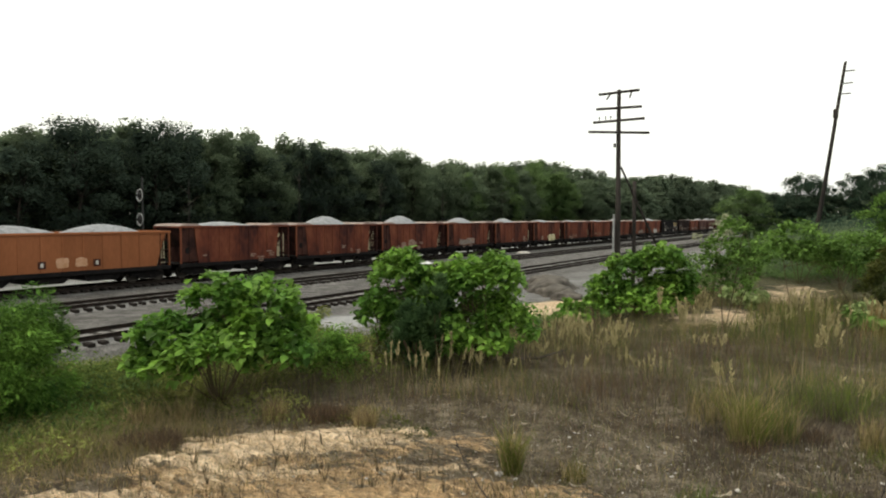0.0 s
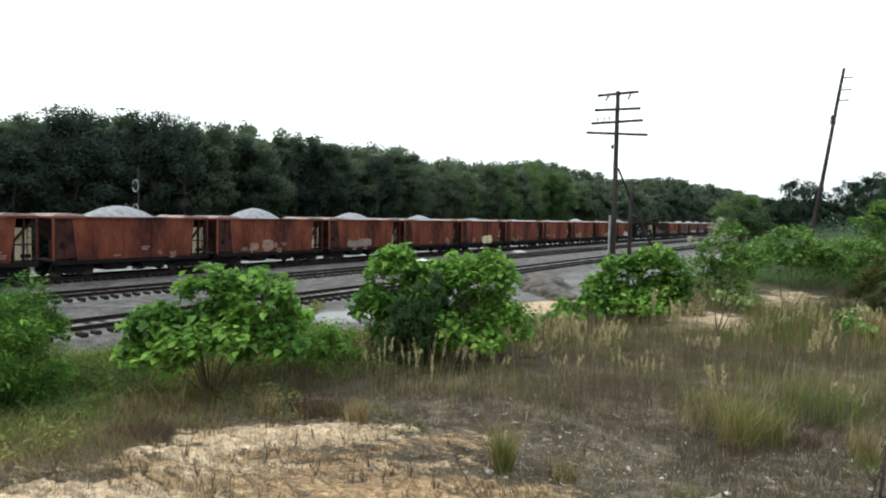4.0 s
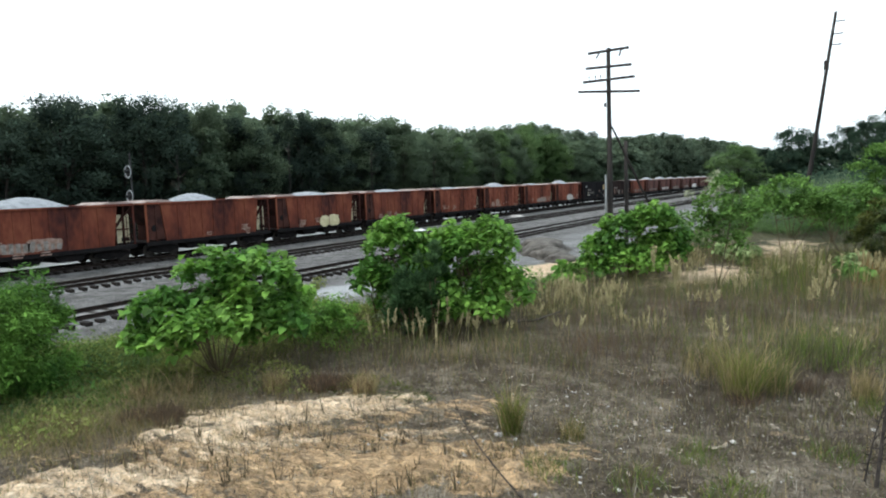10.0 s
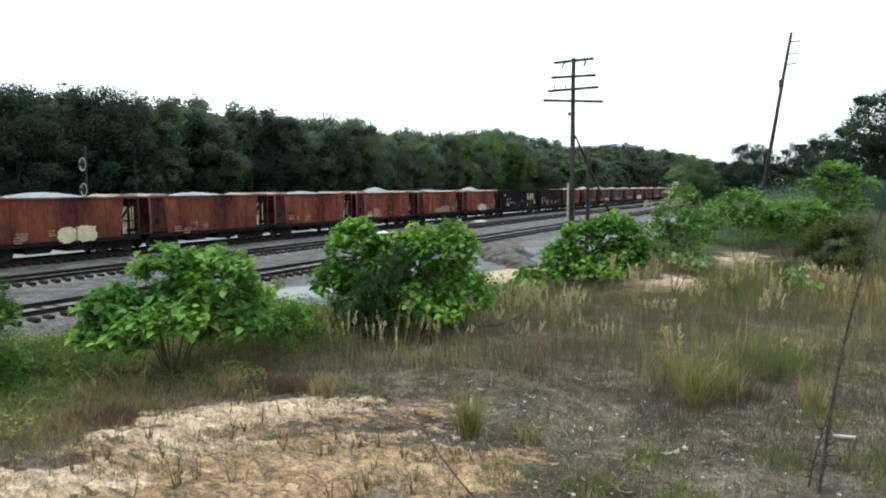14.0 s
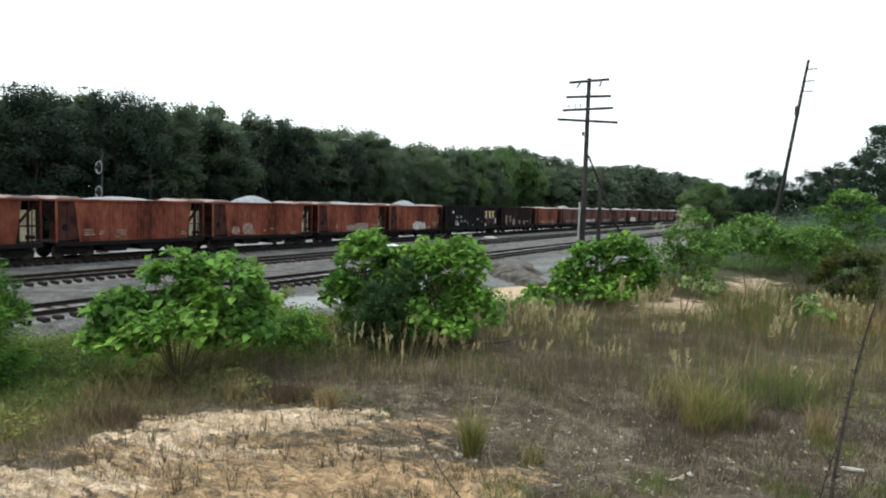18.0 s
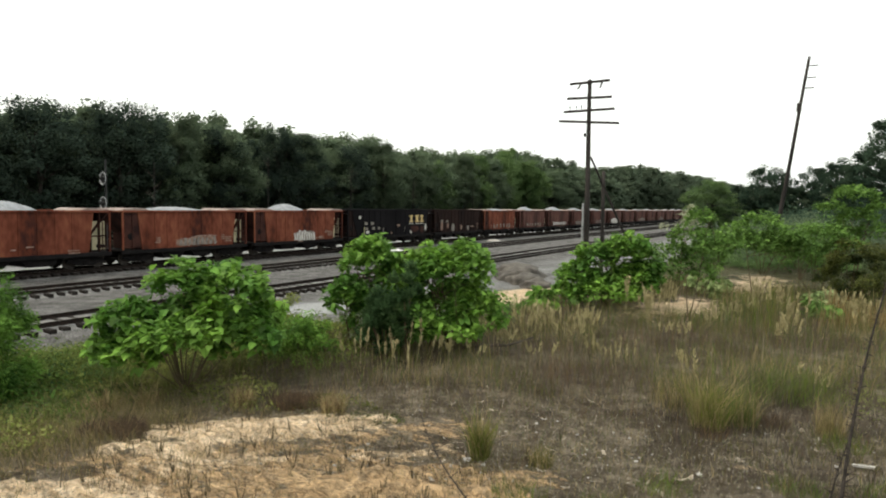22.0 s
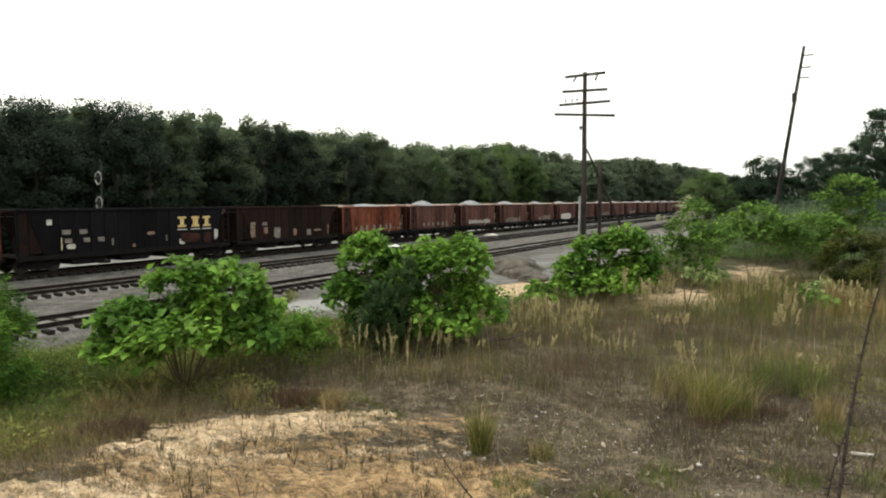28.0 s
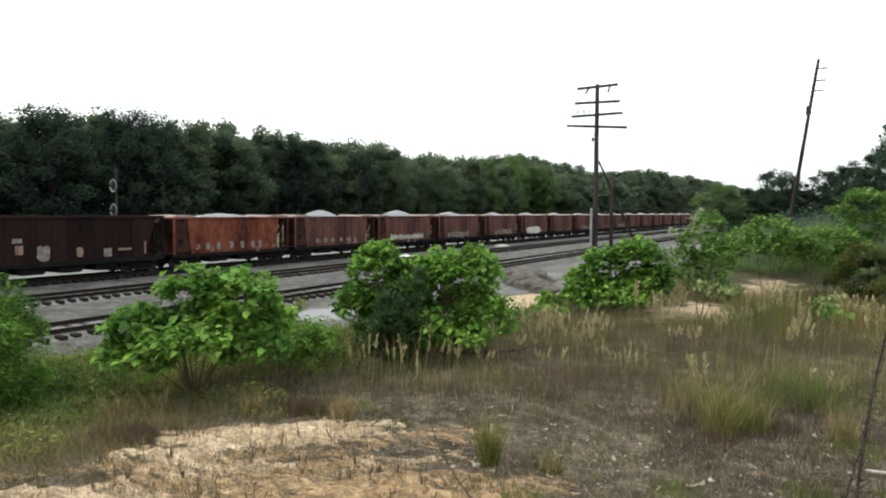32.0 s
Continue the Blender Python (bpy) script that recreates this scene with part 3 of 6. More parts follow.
def hopper_car(length, top, paint, rng, heaps, ends=1.4, label="", slope=0.3, ribs=9, bars_pale=True, lids=True):
    """An open-top hopper: y runs along the car, +x is the side towards the bank."""
    car = empty("hopper_car", pose(0, 0, 0), label, "railway car", "cars of the stone train")
    half, w = length / 2 - 0.36, W_CAR / 2
    sill = 1.0
    M_END = M_ENDS if bars_pale else M_BROWNCAR
    body_lo, body_hi = half - ends, half - ends + slope
    for s in (-1, 1):
        # the side is a row of upright sheets between ribs
        edges = [-body_lo + 2 * body_lo * k / (ribs - 1) for k in range(ribs)]
        for k in range(ribs - 1):
            y0, y1 = edges[k], edges[k + 1]
            t0, t1 = (-body_hi if k == 0 else y0), (body_hi if k == ribs - 2 else y1)
            bm = bmesh.new()
            prism(bm, [(y0, sill), (y1, sill), (t1, top - 0.14), (t0, top - 0.14)], 0.05, (s * (w - 0.07 + rng.uniform(-0.012, 0.006)), 0, 0), "x")
            part("side_panel", bm, paint, car)
        for k in range(1, ribs - 1):
            part("rib", one(box, s * (w - 0.035), edges[k], (sill + top - 0.14) / 2, 0.05, 0.07, top - 0.14 - sill, 0.008), paint, car)
        part("top_chord", one(box, s * (w - 0.04), 0, top - 0.07, 0.15, 2 * half, 0.14, 0.02), paint, car)
        part("side_sill", one(box, s * (w - 0.09), 0, sill - 0.13, 0.16, 2 * half, 0.26, 0.02), M_UNDER, car)
    for s in (-1, 1):
        bm = bmesh.new()
        a, b_ = s * (half - 0.12), s * (half - 0.12 - 1.9)
        prism(bm, [(a, top - 0.14), (b_, 1.0), (b_ - s * 0.05, 1.0), (a - s * 0.05, top - 0.14)], W_CAR - 0.26, (0, 0, 0), "x")
        part("end_slope_sheet", bm, M_END, car)
        part("end_chord", one(box, 0, s * (half - 0.06), top - 0.07, W_CAR - 0.24, 0.12, 0.14, 0.02), paint, car)
        part("end_platform", one(box, 0, s * (half - 0.7), sill - 0.05, W_CAR - 0.36, 1.4, 0.08, 0.01), M_UNDER, car)
        if lids:
            bm = bmesh.new()
            yo, yi = s * (half + 0.02), s * (half - rng.uniform(1.7, 2.3))
            prism(bm, [(yo, top - 0.02), (yo - s * 0.25, top + 0.11), (yi + s * 0.5, top + 0.14), (yi, top - 0.02)], W_CAR - 0.1, (0, 0, 0), "x")
            part("end_cover", bm, M_DUST, car, "stone-dusted sheet over the car's end")
        for x in (-w + 0.09, w - 0.09):
            for k, yy in enumerate((half - 0.08, half - 0.72)):
                part("end_post", one(box, x, s * yy, (sill + top - 0.14) / 2, 0.10, 0.12 if k == 0 else 0.05, top - 0.14 - sill, 0.01), paint if k == 0 else M_END, car)
        bm = bmesh.new()
        for yy in (half - 0.16, half - 0.58):
            box(bm, s * (w - 0.02), s * yy, (sill + top) / 2 - 0.25, 0.03, 0.05, top - sill - 0.7)
        for k in range(5):
            box(bm, s * (w - 0.02), s * (half - 0.37), sill + 0.25 + k * 0.36, 0.03, 0.4, 0.03)
        part("ladder", bm, M_END, car)
        part("end_bulkhead", one(box, 0, s * (half - 1.18), sill + 0.5, W_CAR - 0.4, 0.05, 1.0), M_END, car)
        if s < 0:
            bm = bmesh.new()       # closed side sheet under the leading slope, shade put into its dark colour
            prism(bm, [(-half + 0.20, sill + 0.12), (-body_lo, sill + 0.12), (-body_hi, top - 0.14), (-half + 0.20, top - 0.14)], 0.04, (w - 0.13, 0, 0), "x")
            part("end_side_sheet", bm, M_END, car, "dark rusty end sheet, shade put into its colour")
            part("brake_wheel", one(tube, (w - 0.11, -half + 0.62, sill + 0.85), (w - 0.07, -half + 0.62, sill + 0.85), 0.22, 0.22, 14), M_UNDER, car)
        else:
            bm = bmesh.new()       # pale rounded plates behind the trailing cage
            for y0, y1 in ((half - 1.62, half - 1.16), (half - 1.06, half - 0.66), (half - 0.56, half - 0.18)):
                box(bm, w - 0.42, (y0 + y1) / 2, (sill + top) / 2 - 0.28, 0.05, y1 - y0, top - sill - 0.75, 0.02)
            part("cage_plate", bm, M_PALE if bars_pale else M_END, car, "pale yellow end plates behind dark bars" if bars_pale else "dark end plates behind bars")
            for yy in (half - 0.61, half - 1.11):
                part("cage_bar", one(box, w - 0.32, yy, (sill + top) / 2 - 0.15, 0.06, 0.07, top - sill - 0.35, 0.01), M_END, car)
            part("cage_bar", one(box, w - 0.30, half - 0.74, sill + 0.95, 0.06, 1.15, 0.08, 0.01), M_END, car)
        tube_bm = one(tube, (w - 0.45, s * (half - 0.75), 1.32), (w - 0.45, s * (half - 0.25), 1.32), 0.13, 0.13, 10)
        part("brake_cylinder", tube_bm, M_UNDER, car)
    bays = 2 if length < 12 else 3
    span = 2 * (length / 2 - 3.05)
    for k in range(bays):
        wd = span / bays
        yc = -span / 2 + wd * (k + 0.5)
        bm = bmesh.new()
        prism(bm, [(yc - wd * 0.5, sill - 0.02), (yc + wd * 0.5, sill - 0.02), (yc + wd * 0.22, 0.32), (yc - wd * 0.30, 0.32)], W_CAR - 0.5, (0, 0, 0), "x")
        part("hopper_bay", bm, M_UNDER, car)
    part("centre_sill", one(box, 0, 0, 0.82, 0.5, 2 * half, 0.36, 0.02), M_UNDER, car)
    v, f = load_mesh(2 * half - 0.3, W_CAR - 0.26, top - 0.10 if lids else top - 0.4, heaps, rng)
    load = raw_mesh("stone_load", v, f, M_LOAD, car, smooth=True)
    tagged(load, "heaped pale grey crushed stone")
    return car


def mark(car, y, z, sy, sz, mat, label="", name="painted_mark"):
    """A thin patch of paint on the side towards the bank."""
    return part(name, one(box, W_CAR / 2 - 0.006, y, z, 0.012, sy, sz), mat, car, label)


def blot(car, y, z, sy, sz, mat, seed, label):
    """A ragged-edged patch of spray paint."""
    r = random.Random(seed)
    bm = bmesh.new()
    n = 26
    pts = []
    for j in range(n):
        a = 2 * math.pi * j / n
        k = (abs(math.cos(a)) ** 4 + abs(math.sin(a)) ** 4) ** -0.25 * r.uniform(0.84, 1.04)
        pts.append((y + sy / 2 * k * math.cos(a), z + sz / 2 * k * math.sin(a)))
    prism(bm, pts, 0.012, (W_CAR / 2 - 0.005, 0, 0), "x")
    return part("graffiti_patch", bm, mat, car, label)


def strokes(car, y, z, sy, sz, mat, seed, n=7):
    """Slanting spray strokes side by side."""
    r = random.Random(seed)
    for j in range(n):
        u = y - sy / 2 + sy * (j + 0.5) / n
        h = sz * r.uniform(0.55, 1.0)
        part("graffiti_stroke", one(box, W_CAR / 2 + 0.004, u, z - (sz - h) / 2 * r.uniform(0, 1), 0.012, sy / n * r.uniform(0.45, 0.75), h, turn=Euler((radians(r.uniform(-14, 14)), 0, 0)).to_matrix()), mat, car)


def letter_block(car, y, z, mat, kind):
    """One yellow block of the maker's mark, drawn as plain bars, with its underline."""
    bm = bmesh.new()
    x = W_CAR / 2 - 0.004
    for dz, wd, ht in ((0.30, 0.66, 0.15), (0.02, (0.30, 0.42, 0.30)[kind], 0.42), (-0.27, 0.66, 0.15)):
        box(bm, x, y, z + dz, 0.012, wd, ht)
    part("mark_block", bm, mat, car, "worn yellow block mark")
    part("underline", one(box, x, y, z - 0.50, 0.012, 0.78, 0.07), M_WHITE, car)


def stencils(car, length, rng, n, zlo=1.15, zhi=1.75, mat=None):
    """Small faded stencilled data blocks low on the side."""
    for k in range(n):
        y = rng.uniform(-length * 0.3, length * 0.32)
        z = rng.uniform(zlo, zhi)
        wdt, rows = rng.uniform(0.3, 0.8), rng.randint(1, 3)
        for r in range(rows):
            mark(car, y + rng.uniform(-0.05, 0.05), z - 0.14 * r, wdt * rng.uniform(0.6, 1), 0.08, mat or M_FADED)


def paint_marks(k, car, length, rng):
    if k == 0:
        blot(car, 0.55, 1.5, 0.75, 0.62, M_FADEDBOX, 3, "pale rubbed panel")
        blot(car, 1.6, 1.5, 0.75, 0.55, M_FADEDBOX, 4, "pale rubbed panel")
        for y in (-0.55, 2.5):
            mark(car, y, 1.42, 0.42, 0.42, M_ENDS)
            mark(car, y, 1.42, 0.16, 0.22, M_WHITE).location.x += 0.008
    elif k == 12:
        for j, y in enumerate((3.25, 4.35, 5.3)):
            letter_block(car, y, 2.62, M_YELLOW, j)
        mark(car, -5.6, 2.85, 0.3, 0.3, M_WHITE), mark(car, 3.22, 1.3, 0.42, 0.34, M_WHITE)
        for y, wd in ((-4.65, 0.5), (-3.65, 0.45)):
            mark(car, y, 2.26, wd, 0.26, M_FADEDW)
        for y, wd in ((-4.55, 0.42), (-3.45, 0.4), (-2.55, 0.42)):
            mark(car, y, 1.76, wd, 0.26, M_FADEDW)
        blot(car, -4.4, 1.42, 0.55, 0.3, M_WHITE, 9, "white paint smear")
        mark(car, -4.95, 1.6, 0.08, 0.7, M_GRAFF), mark(car, -1.83, 1.56, 0.12, 0.4, M_FADEDW)
        mark(car, 0.85, 1.98, 0.5, 0.2, M_FADED), mark(car, 2.0, 1.62, 0.07, 0.4, M_FADEDW), mark(car, -0.4, 1.25, 0.2, 0.2, M_FADED)
        blot(car, 6.1, 1.7, 0.35, 0.75, M_WHITE, 11, "white paint smear")
        blot(car, 3.9, 1.55, 1.7, 0.7, M_ENDS, 12, "brown rust patch")
        blot(car, 5.35, 1.5, 0.7, 0.8, M_ENDS, 13, "brown rust patch")
    elif k == 13:
        mark(car, -4.3, 2.3, 0.5, 0.24, M_FADEDW), mark(car, -3.1, 2.25, 0.5, 0.24, M_FADEDW)
        mark(car, -4.35, 1.7, 0.45, 0.9, M_FADED), mark(car, -3.0, 1.75, 0.4, 0.5, M_FADED)
        blot(car, -1.75, 1.5, 0.75, 0.9, M_FADEDW, 5, "faded white panel"), blot(car, 0.3, 1.5, 0.4, 0.6, M_FADED, 6, "faded white panel")
        mark(car, 2.0, 1.4, 0.5, 0.5, M_FADEDW), mark(car, 3.1, 1.55, 0.9, 0.14, M_FADED), mark(car, 4.5, 1.6, 0.12, 0.8, M_FADED)
    else:
        stencils(car, length, rng, 5)
        if k == 6:
            blot(car, 0.25, 1.3, 1.2, 0.95, M_GRAFF, 21, "pale yellow spray-painted panel"), blot(car, 1.42, 1.33, 1.35, 1.0, M_GRAFF, 22, "pale yellow spray-painted panel")
            mark(car, 0.85, 1.3, 0.07, 0.8, M_FADED).location.x += 0.008
        if k in (4, 10):
            y = -1.0 if k == 4 else 0.6
            blot(car, y - 0.9, 1.35, 1.9, 0.55, M_FADED, 30 + k, "faded grey graffiti"), blot(car, y + 0.6, 1.45, 2.1, 0.7, M_FADED, 31 + k, "faded grey graffiti")
            strokes(car, y, 1.4, 3.2, 0.6, M_FADEDW, 33 + k, 9)
        if k == 11:
            blot(car, 0.3, 1.4, 2.3, 0.8, M_FADEDW, 57, "smeared white graffiti")
        if k in (11, 16):
            strokes(car, 0.25 if k == 11 else -0.3, 1.42, 2.6 if k == 11 else 6.0, 0.9 if k == 11 else 0.55, M_WHITE, 40 + k, 9 if k == 11 else 18)
        if k in (14, 15):
            for j in range(6):
                blot(car, -2.6 + j * 1.0 + rng.uniform(-0.15, 0.15), 1.45, 0.36, 0.55 if k == 14 else 0.4, M_FADEDW, 70 + 8 * k + j, "faded white painted sign")
        if k in (17, 18, 21, 23):
            strokes(car, rng.uniform(-1, 1), 1.4, 5.0, 0.7, M_FADEDW, 90 + k, 8)
        if k == 19:
            blot(car, -1.0, 1.4, 5.2, 1.0, M_WHITE, 50, "white spray-painted panel")
        if k in (3, 9):
            blot(car, -0.7 if k == 3 else -2.0, 1.5, 1.1, 0.9, M_FADED, 60 + k, "faded stencil panel"), blot(car, -3.2 if k == 9 else -2.0, 1.4, 0.8, 0.6, M_FADED, 61 + k, "faded stencil panel")


M_FADED = material("rubbed_faint_stencil", [(0.16, 0.085, 0.06), (0.30, 0.22, 0.18)], 0.8, 4, 20, 0.6, 0.05)
M_FADEDW = material("faded_white_stencil", [(0.13, 0.115, 0.10), (0.26, 0.235, 0.21)], 0.8, 4, 20, 0.6, 0.05)
M_FADEDBOX = material("pale_orange_rubbed_paint", [(0.42, 0.22, 0.12), (0.52, 0.31, 0.2)], 0.8, 3, 20, 0.5, 0.05)

LENGTHS = [15.4, 10.4, 11.0, 11.4, 10.9, 11.0, 10.9, 11.6, 11.1, 11.4, 10.9, 11.4, 15.5, 12.5, 11.4, 11.4]
GAPS = 26.16                              # where the first coupling stands at the start
HEAPS = [0.62, 0.12, 0.55, 0.62, 0.45, 0.36, 0.15, 0.08, 0.05, 0.38, 0.10, 0.40, 0, 0, 0.1, 0.38, 0.42, 0.45, 0.40, 0.40, 0.4, 0.35, 0.4, 0.3, 0.4, 0.45, 0.4, 0.4, 0.35, 0.4, 0.4, 0.4]
CARS = []


def make_train():
    wheel_me, truck_me = bpy.data.meshes.new("wheelset"), bpy.data.meshes.new("truck")
    for me, bm, m in ((wheel_me, wheelset(), M_WHEEL), (truck_me, truck_frame(), M_UNDER)):
        bm.to_mesh(me)
        bm.free()
        me.materials.append(m)
    start = GAPS - LENGTHS[0]
    for k in range(31):
        rng = random.Random(40 + k)
        length = LENGTHS[k] if k < len(LENGTHS) else 11.2
        h = HEAPS[k]
        half = length / 2
        if k == 0:
            car = hopper_car(length, 3.2, M_ORANGE, rng, [(-1.6, 3.5, 0.8), (3.6, 3.4, 0.85)], 1.0, "faded orange open-top stone car with two stone heaps", 0.7, 12, lids=False)
        elif k == 12:
            car = hopper_car(length, 3.6, M_BLACKCAR, rng, [], 1.5, "black open-top hopper car with yellow and white lettering", 0.9, 14, False, False)
        elif k == 13:
            car = hopper_car(length, 3.6, M_BROWNCAR, rng, [], 1.45, "dark brown open-top hopper car with faded white marks", 0.9, 12, False, False)
        else:
            hs = [(rng.uniform(-0.8, -0.2) + (0.5 if k == 9 else 0), 2.5 if h > 0.4 else 2.1 if h > 0.3 else 3.0, h + (0.24 if k < 17 else 0.08))] if h > 0.04 else []
            paint = M_RUST_O if 8 <= k <= 11 or k == 14 else M_RUST if k < 8 else M_RUST_B
            car = hopper_car(length, 3.5, paint, rng, hs, 1.4, "rusty orange open-top hopper car heaped with crushed stone" if h > 0.3 else "rusty orange open-top hopper car loaded level with stone")
        paint_marks(k, car, length, rng)
        add_running_gear(car, length, wheel_me, truck_me)
        CARS.append((car, start + half))
        start += length


make_train()

# ---- poles and signal ----
def crossarm(bm_parent, z, length, dx, dy, tilt, pins):
    bm = bmesh.new()
    box(bm, 0, 0, 0, length, 0.10, 0.12, 0.012)
    m = Matrix.Translation((0, -0.17, z)) @ Euler((0, -math.atan2(tilt, length), math.atan2(dy, dx))).to_matrix().to_4x4()
    bmesh.ops.transform(bm, matrix=m, verts=bm.verts)
    arm = part("crossarm", bm, M_POLE, bm_parent)
    for p in pins:
        q = bmesh.new()
        at = m @ Vector((p * length / 2, 0, 0.06))
        tube(q, at, at + Vector((0, 0, 0.12)), 0.015, n=6)
        tube(q, at + Vector((0, 0, 0.12)), at + Vector((0, 0, 0.22)), 0.045, 0.03, n=8)
        part("insulator", q, M_DARKMETAL, arm)
    return arm


def round_pole(bm, height, r1, r2, lean=(0, 0), n=12):
    rings = 10
    prev = None
    for i in range(rings + 1):
        k = i / rings
        r = r1 + (r2 - r1) * k
        ring = [bm.verts.new((lean[0] * height * k + 0.02 * math.sin(5 * k) + r * math.cos(2 * math.pi * j / n), lean[1] * height * k + r * math.sin(2 * math.pi * j / n), height * k)) for j in range(n)]
        if prev:
            for j in range(n):
                bm.faces.new((prev[j], prev[(j + 1) % n], ring[(j + 1) % n], ring[j]))
        prev = ring
    bm.faces.new(prev)


def make_poles():
    x, y = -10.68, 33.3
    z0 = float(ground_z(x, y)) - 0.05
    top = 10.72
    th = empty("telegraph_pole", pose(x, y, z0), "weathered timber telegraph pole with four crossarms and a push brace", "utility pole")
    H = top - z0
    bm = bmesh.new()
    round_pole(bm, H, 0.16, 0.10, (-0.004, 0.004))
    part("pole", bm, M_POLE, th, smooth=True)
    for dz, ln, tilt in ((0.17, 2.05, 0.09), (0.96, 2.3, -0.01), (1.6, 2.6, 0.07), (2.2, 3.1, -0.21)):
        crossarm(th, H - dz, ln, 1, 0.12, tilt, [-0.75, -0.5, -0.3] if dz == 1.6 else [])
    for k in (-0.55, 0.6):
        part("hanger", one(box, k, -0.17, H - 0.36, 0.07, 0.07, 0.3, 0.01, turn=Euler((0, radians(20 if k > 0 else 35), 0)).to_matrix()), M_POLE, th)
    a = Vector((0.1, 0.05, 6.75 - z0))
    b = Vector((2.3, 4.3, float(ground_z(x + 2.3, y + 4.3)) - z0))
    part("push_brace", one(tube, a, b, 0.05, 0.07, 10), M_POLE, th)
    # added strip, its pale colour stands in for light on the pole's left side
    part("pale_strip", one(box, -0.20, -0.03, 2.35, 0.10, 0.12, 4.9, 0.015), M_SIGNAL, th, "pale grey strip standing in for the pole's lit left side")
    part("bracket", one(box, -0.2, -0.1, H - 2.85, 0.12, 0.08, 0.2, 0.02), M_DARKMETAL, th)
    x, y = -13.2, 44.7
    z0 = float(ground_z(x, y)) - 0.05
    th = empty("short_pole", pose(x, y, z0), "short bare grey timber post beside the tracks", "utility pole")
    bm = bmesh.new()
    round_pole(bm, 6.64 - z0, 0.15, 0.12)
    part("pole", bm, M_POLE, th, smooth=True)
    x, y = -2.35, 42.75
    z0 = float(ground_z(x, y)) - 0.05
    th = empty("leaning_pole", pose(x, y, z0), "leaning weathered timber pole with short side brackets", "utility pole")
    bm = bmesh.new()
    round_pole(bm, 13.1 - z0, 0.125, 0.075, (0.119, 0.125))
    part("pole", bm, M_POLE, th, smooth=True)
    for k in (0.55, 1.25, 1.85):
        zz = 13.1 - z0 - k
        part("side_bracket", one(box, 0.119 * zz + 0.28, 0.125 * zz, zz, 0.5, 0.06, 0.06, 0.01), M_POLE, th)
    part("crossarm_stub", one(box, 0.119 * 7.7 - 0.05, 0.125 * 7.7, 7.7, 0.26, 0.28, 0.55, 0.06), M_POLE, th)


make_poles()


def make_signal():
    x, y = -44.2, 28.1
    th = empty("railway_signal", pose(x, y, -0.4), "two-headed railway signal mast with grey-rimmed round targets", "railway signal")
    part("mast", one(tube, (0, 0, 0), (0, 0, 7.4), 0.07, 0.06, 10), M_DARKMETAL, th)
    part("base", one(box, 0, 0, 0.15, 0.6, 0.6, 0.3, 0.03), M_DARKMETAL, th)
    for z in (6.06, 4.30):
        bm = bmesh.new()
        d = Vector((-0.10, -1, 0)).normalized()
        tube(bm, Vector((0, 0, z)) + d * 0.12, Vector((0, 0, z)) + d * 0.16, 0.46, n=28)
        h = part("signal_head", bm, M_DARKMETAL, th)
        bm = bmesh.new()
        n = 28
        q = d.to_track_quat("Z", "Y").to_matrix()
        for j in range(n):
            a0, a1 = 2 * math.pi * j / n, 2 * math.pi * (j + 1) / n
            vs = []
            for a, r, h_ in ((a0, 0.38, 0), (a1, 0.38, 0), (a1, 0.48, 0.03), (a0, 0.48, 0.03)):
                vs.append(bm.verts.new(Vector((0, 0, z)) + d * (0.18 + h_) + q @ Vector((r * math.cos(a), r * math.sin(a), 0))))
            bm.faces.new(vs)
        bmesh.ops.remove_doubles(bm, verts=bm.verts, dist=0.001)
        bmesh.ops.solidify(bm, geom=bm.faces[:], thickness=0.03)
        # sunlight on the target's edge is put into this paler rim
        part("rim", bm, M_SIGNAL, h, "pale grey rim standing in for the target's sunlit edge")
        part("lamp_hood", one(tube, Vector((0, 0, z)) + d * 0.16, Vector((0, 0, z)) + d * 0.42, 0.12, 0.12, 12), M_DARKMETAL, h)


make_signal()

# ---- vegetation ----
LEAF_SHAPE = np.array([(0, 0, 0), (-0.32, 0.35, 0.06), (-0.24, 0.75, 0.05), (0, 1.0, -0.10), (0.24, 0.75, 0.05), (0.32, 0.35, 0.06), (0, 0.5, -0.03)])
LEAF_FACES = [(0, 6, 1), (1, 6, 2), (2, 6, 3), (3, 6, 4), (4, 6, 5), (5, 6, 0)]
QUAD_SHAPE = np.array([(0, 0, 0), (-0.4, 0.45, 0.08), (0, 1.0, 0), (0.4, 0.5, -0.06)])
QUAD_FACES = [(0, 1, 2), (0, 2, 3)]


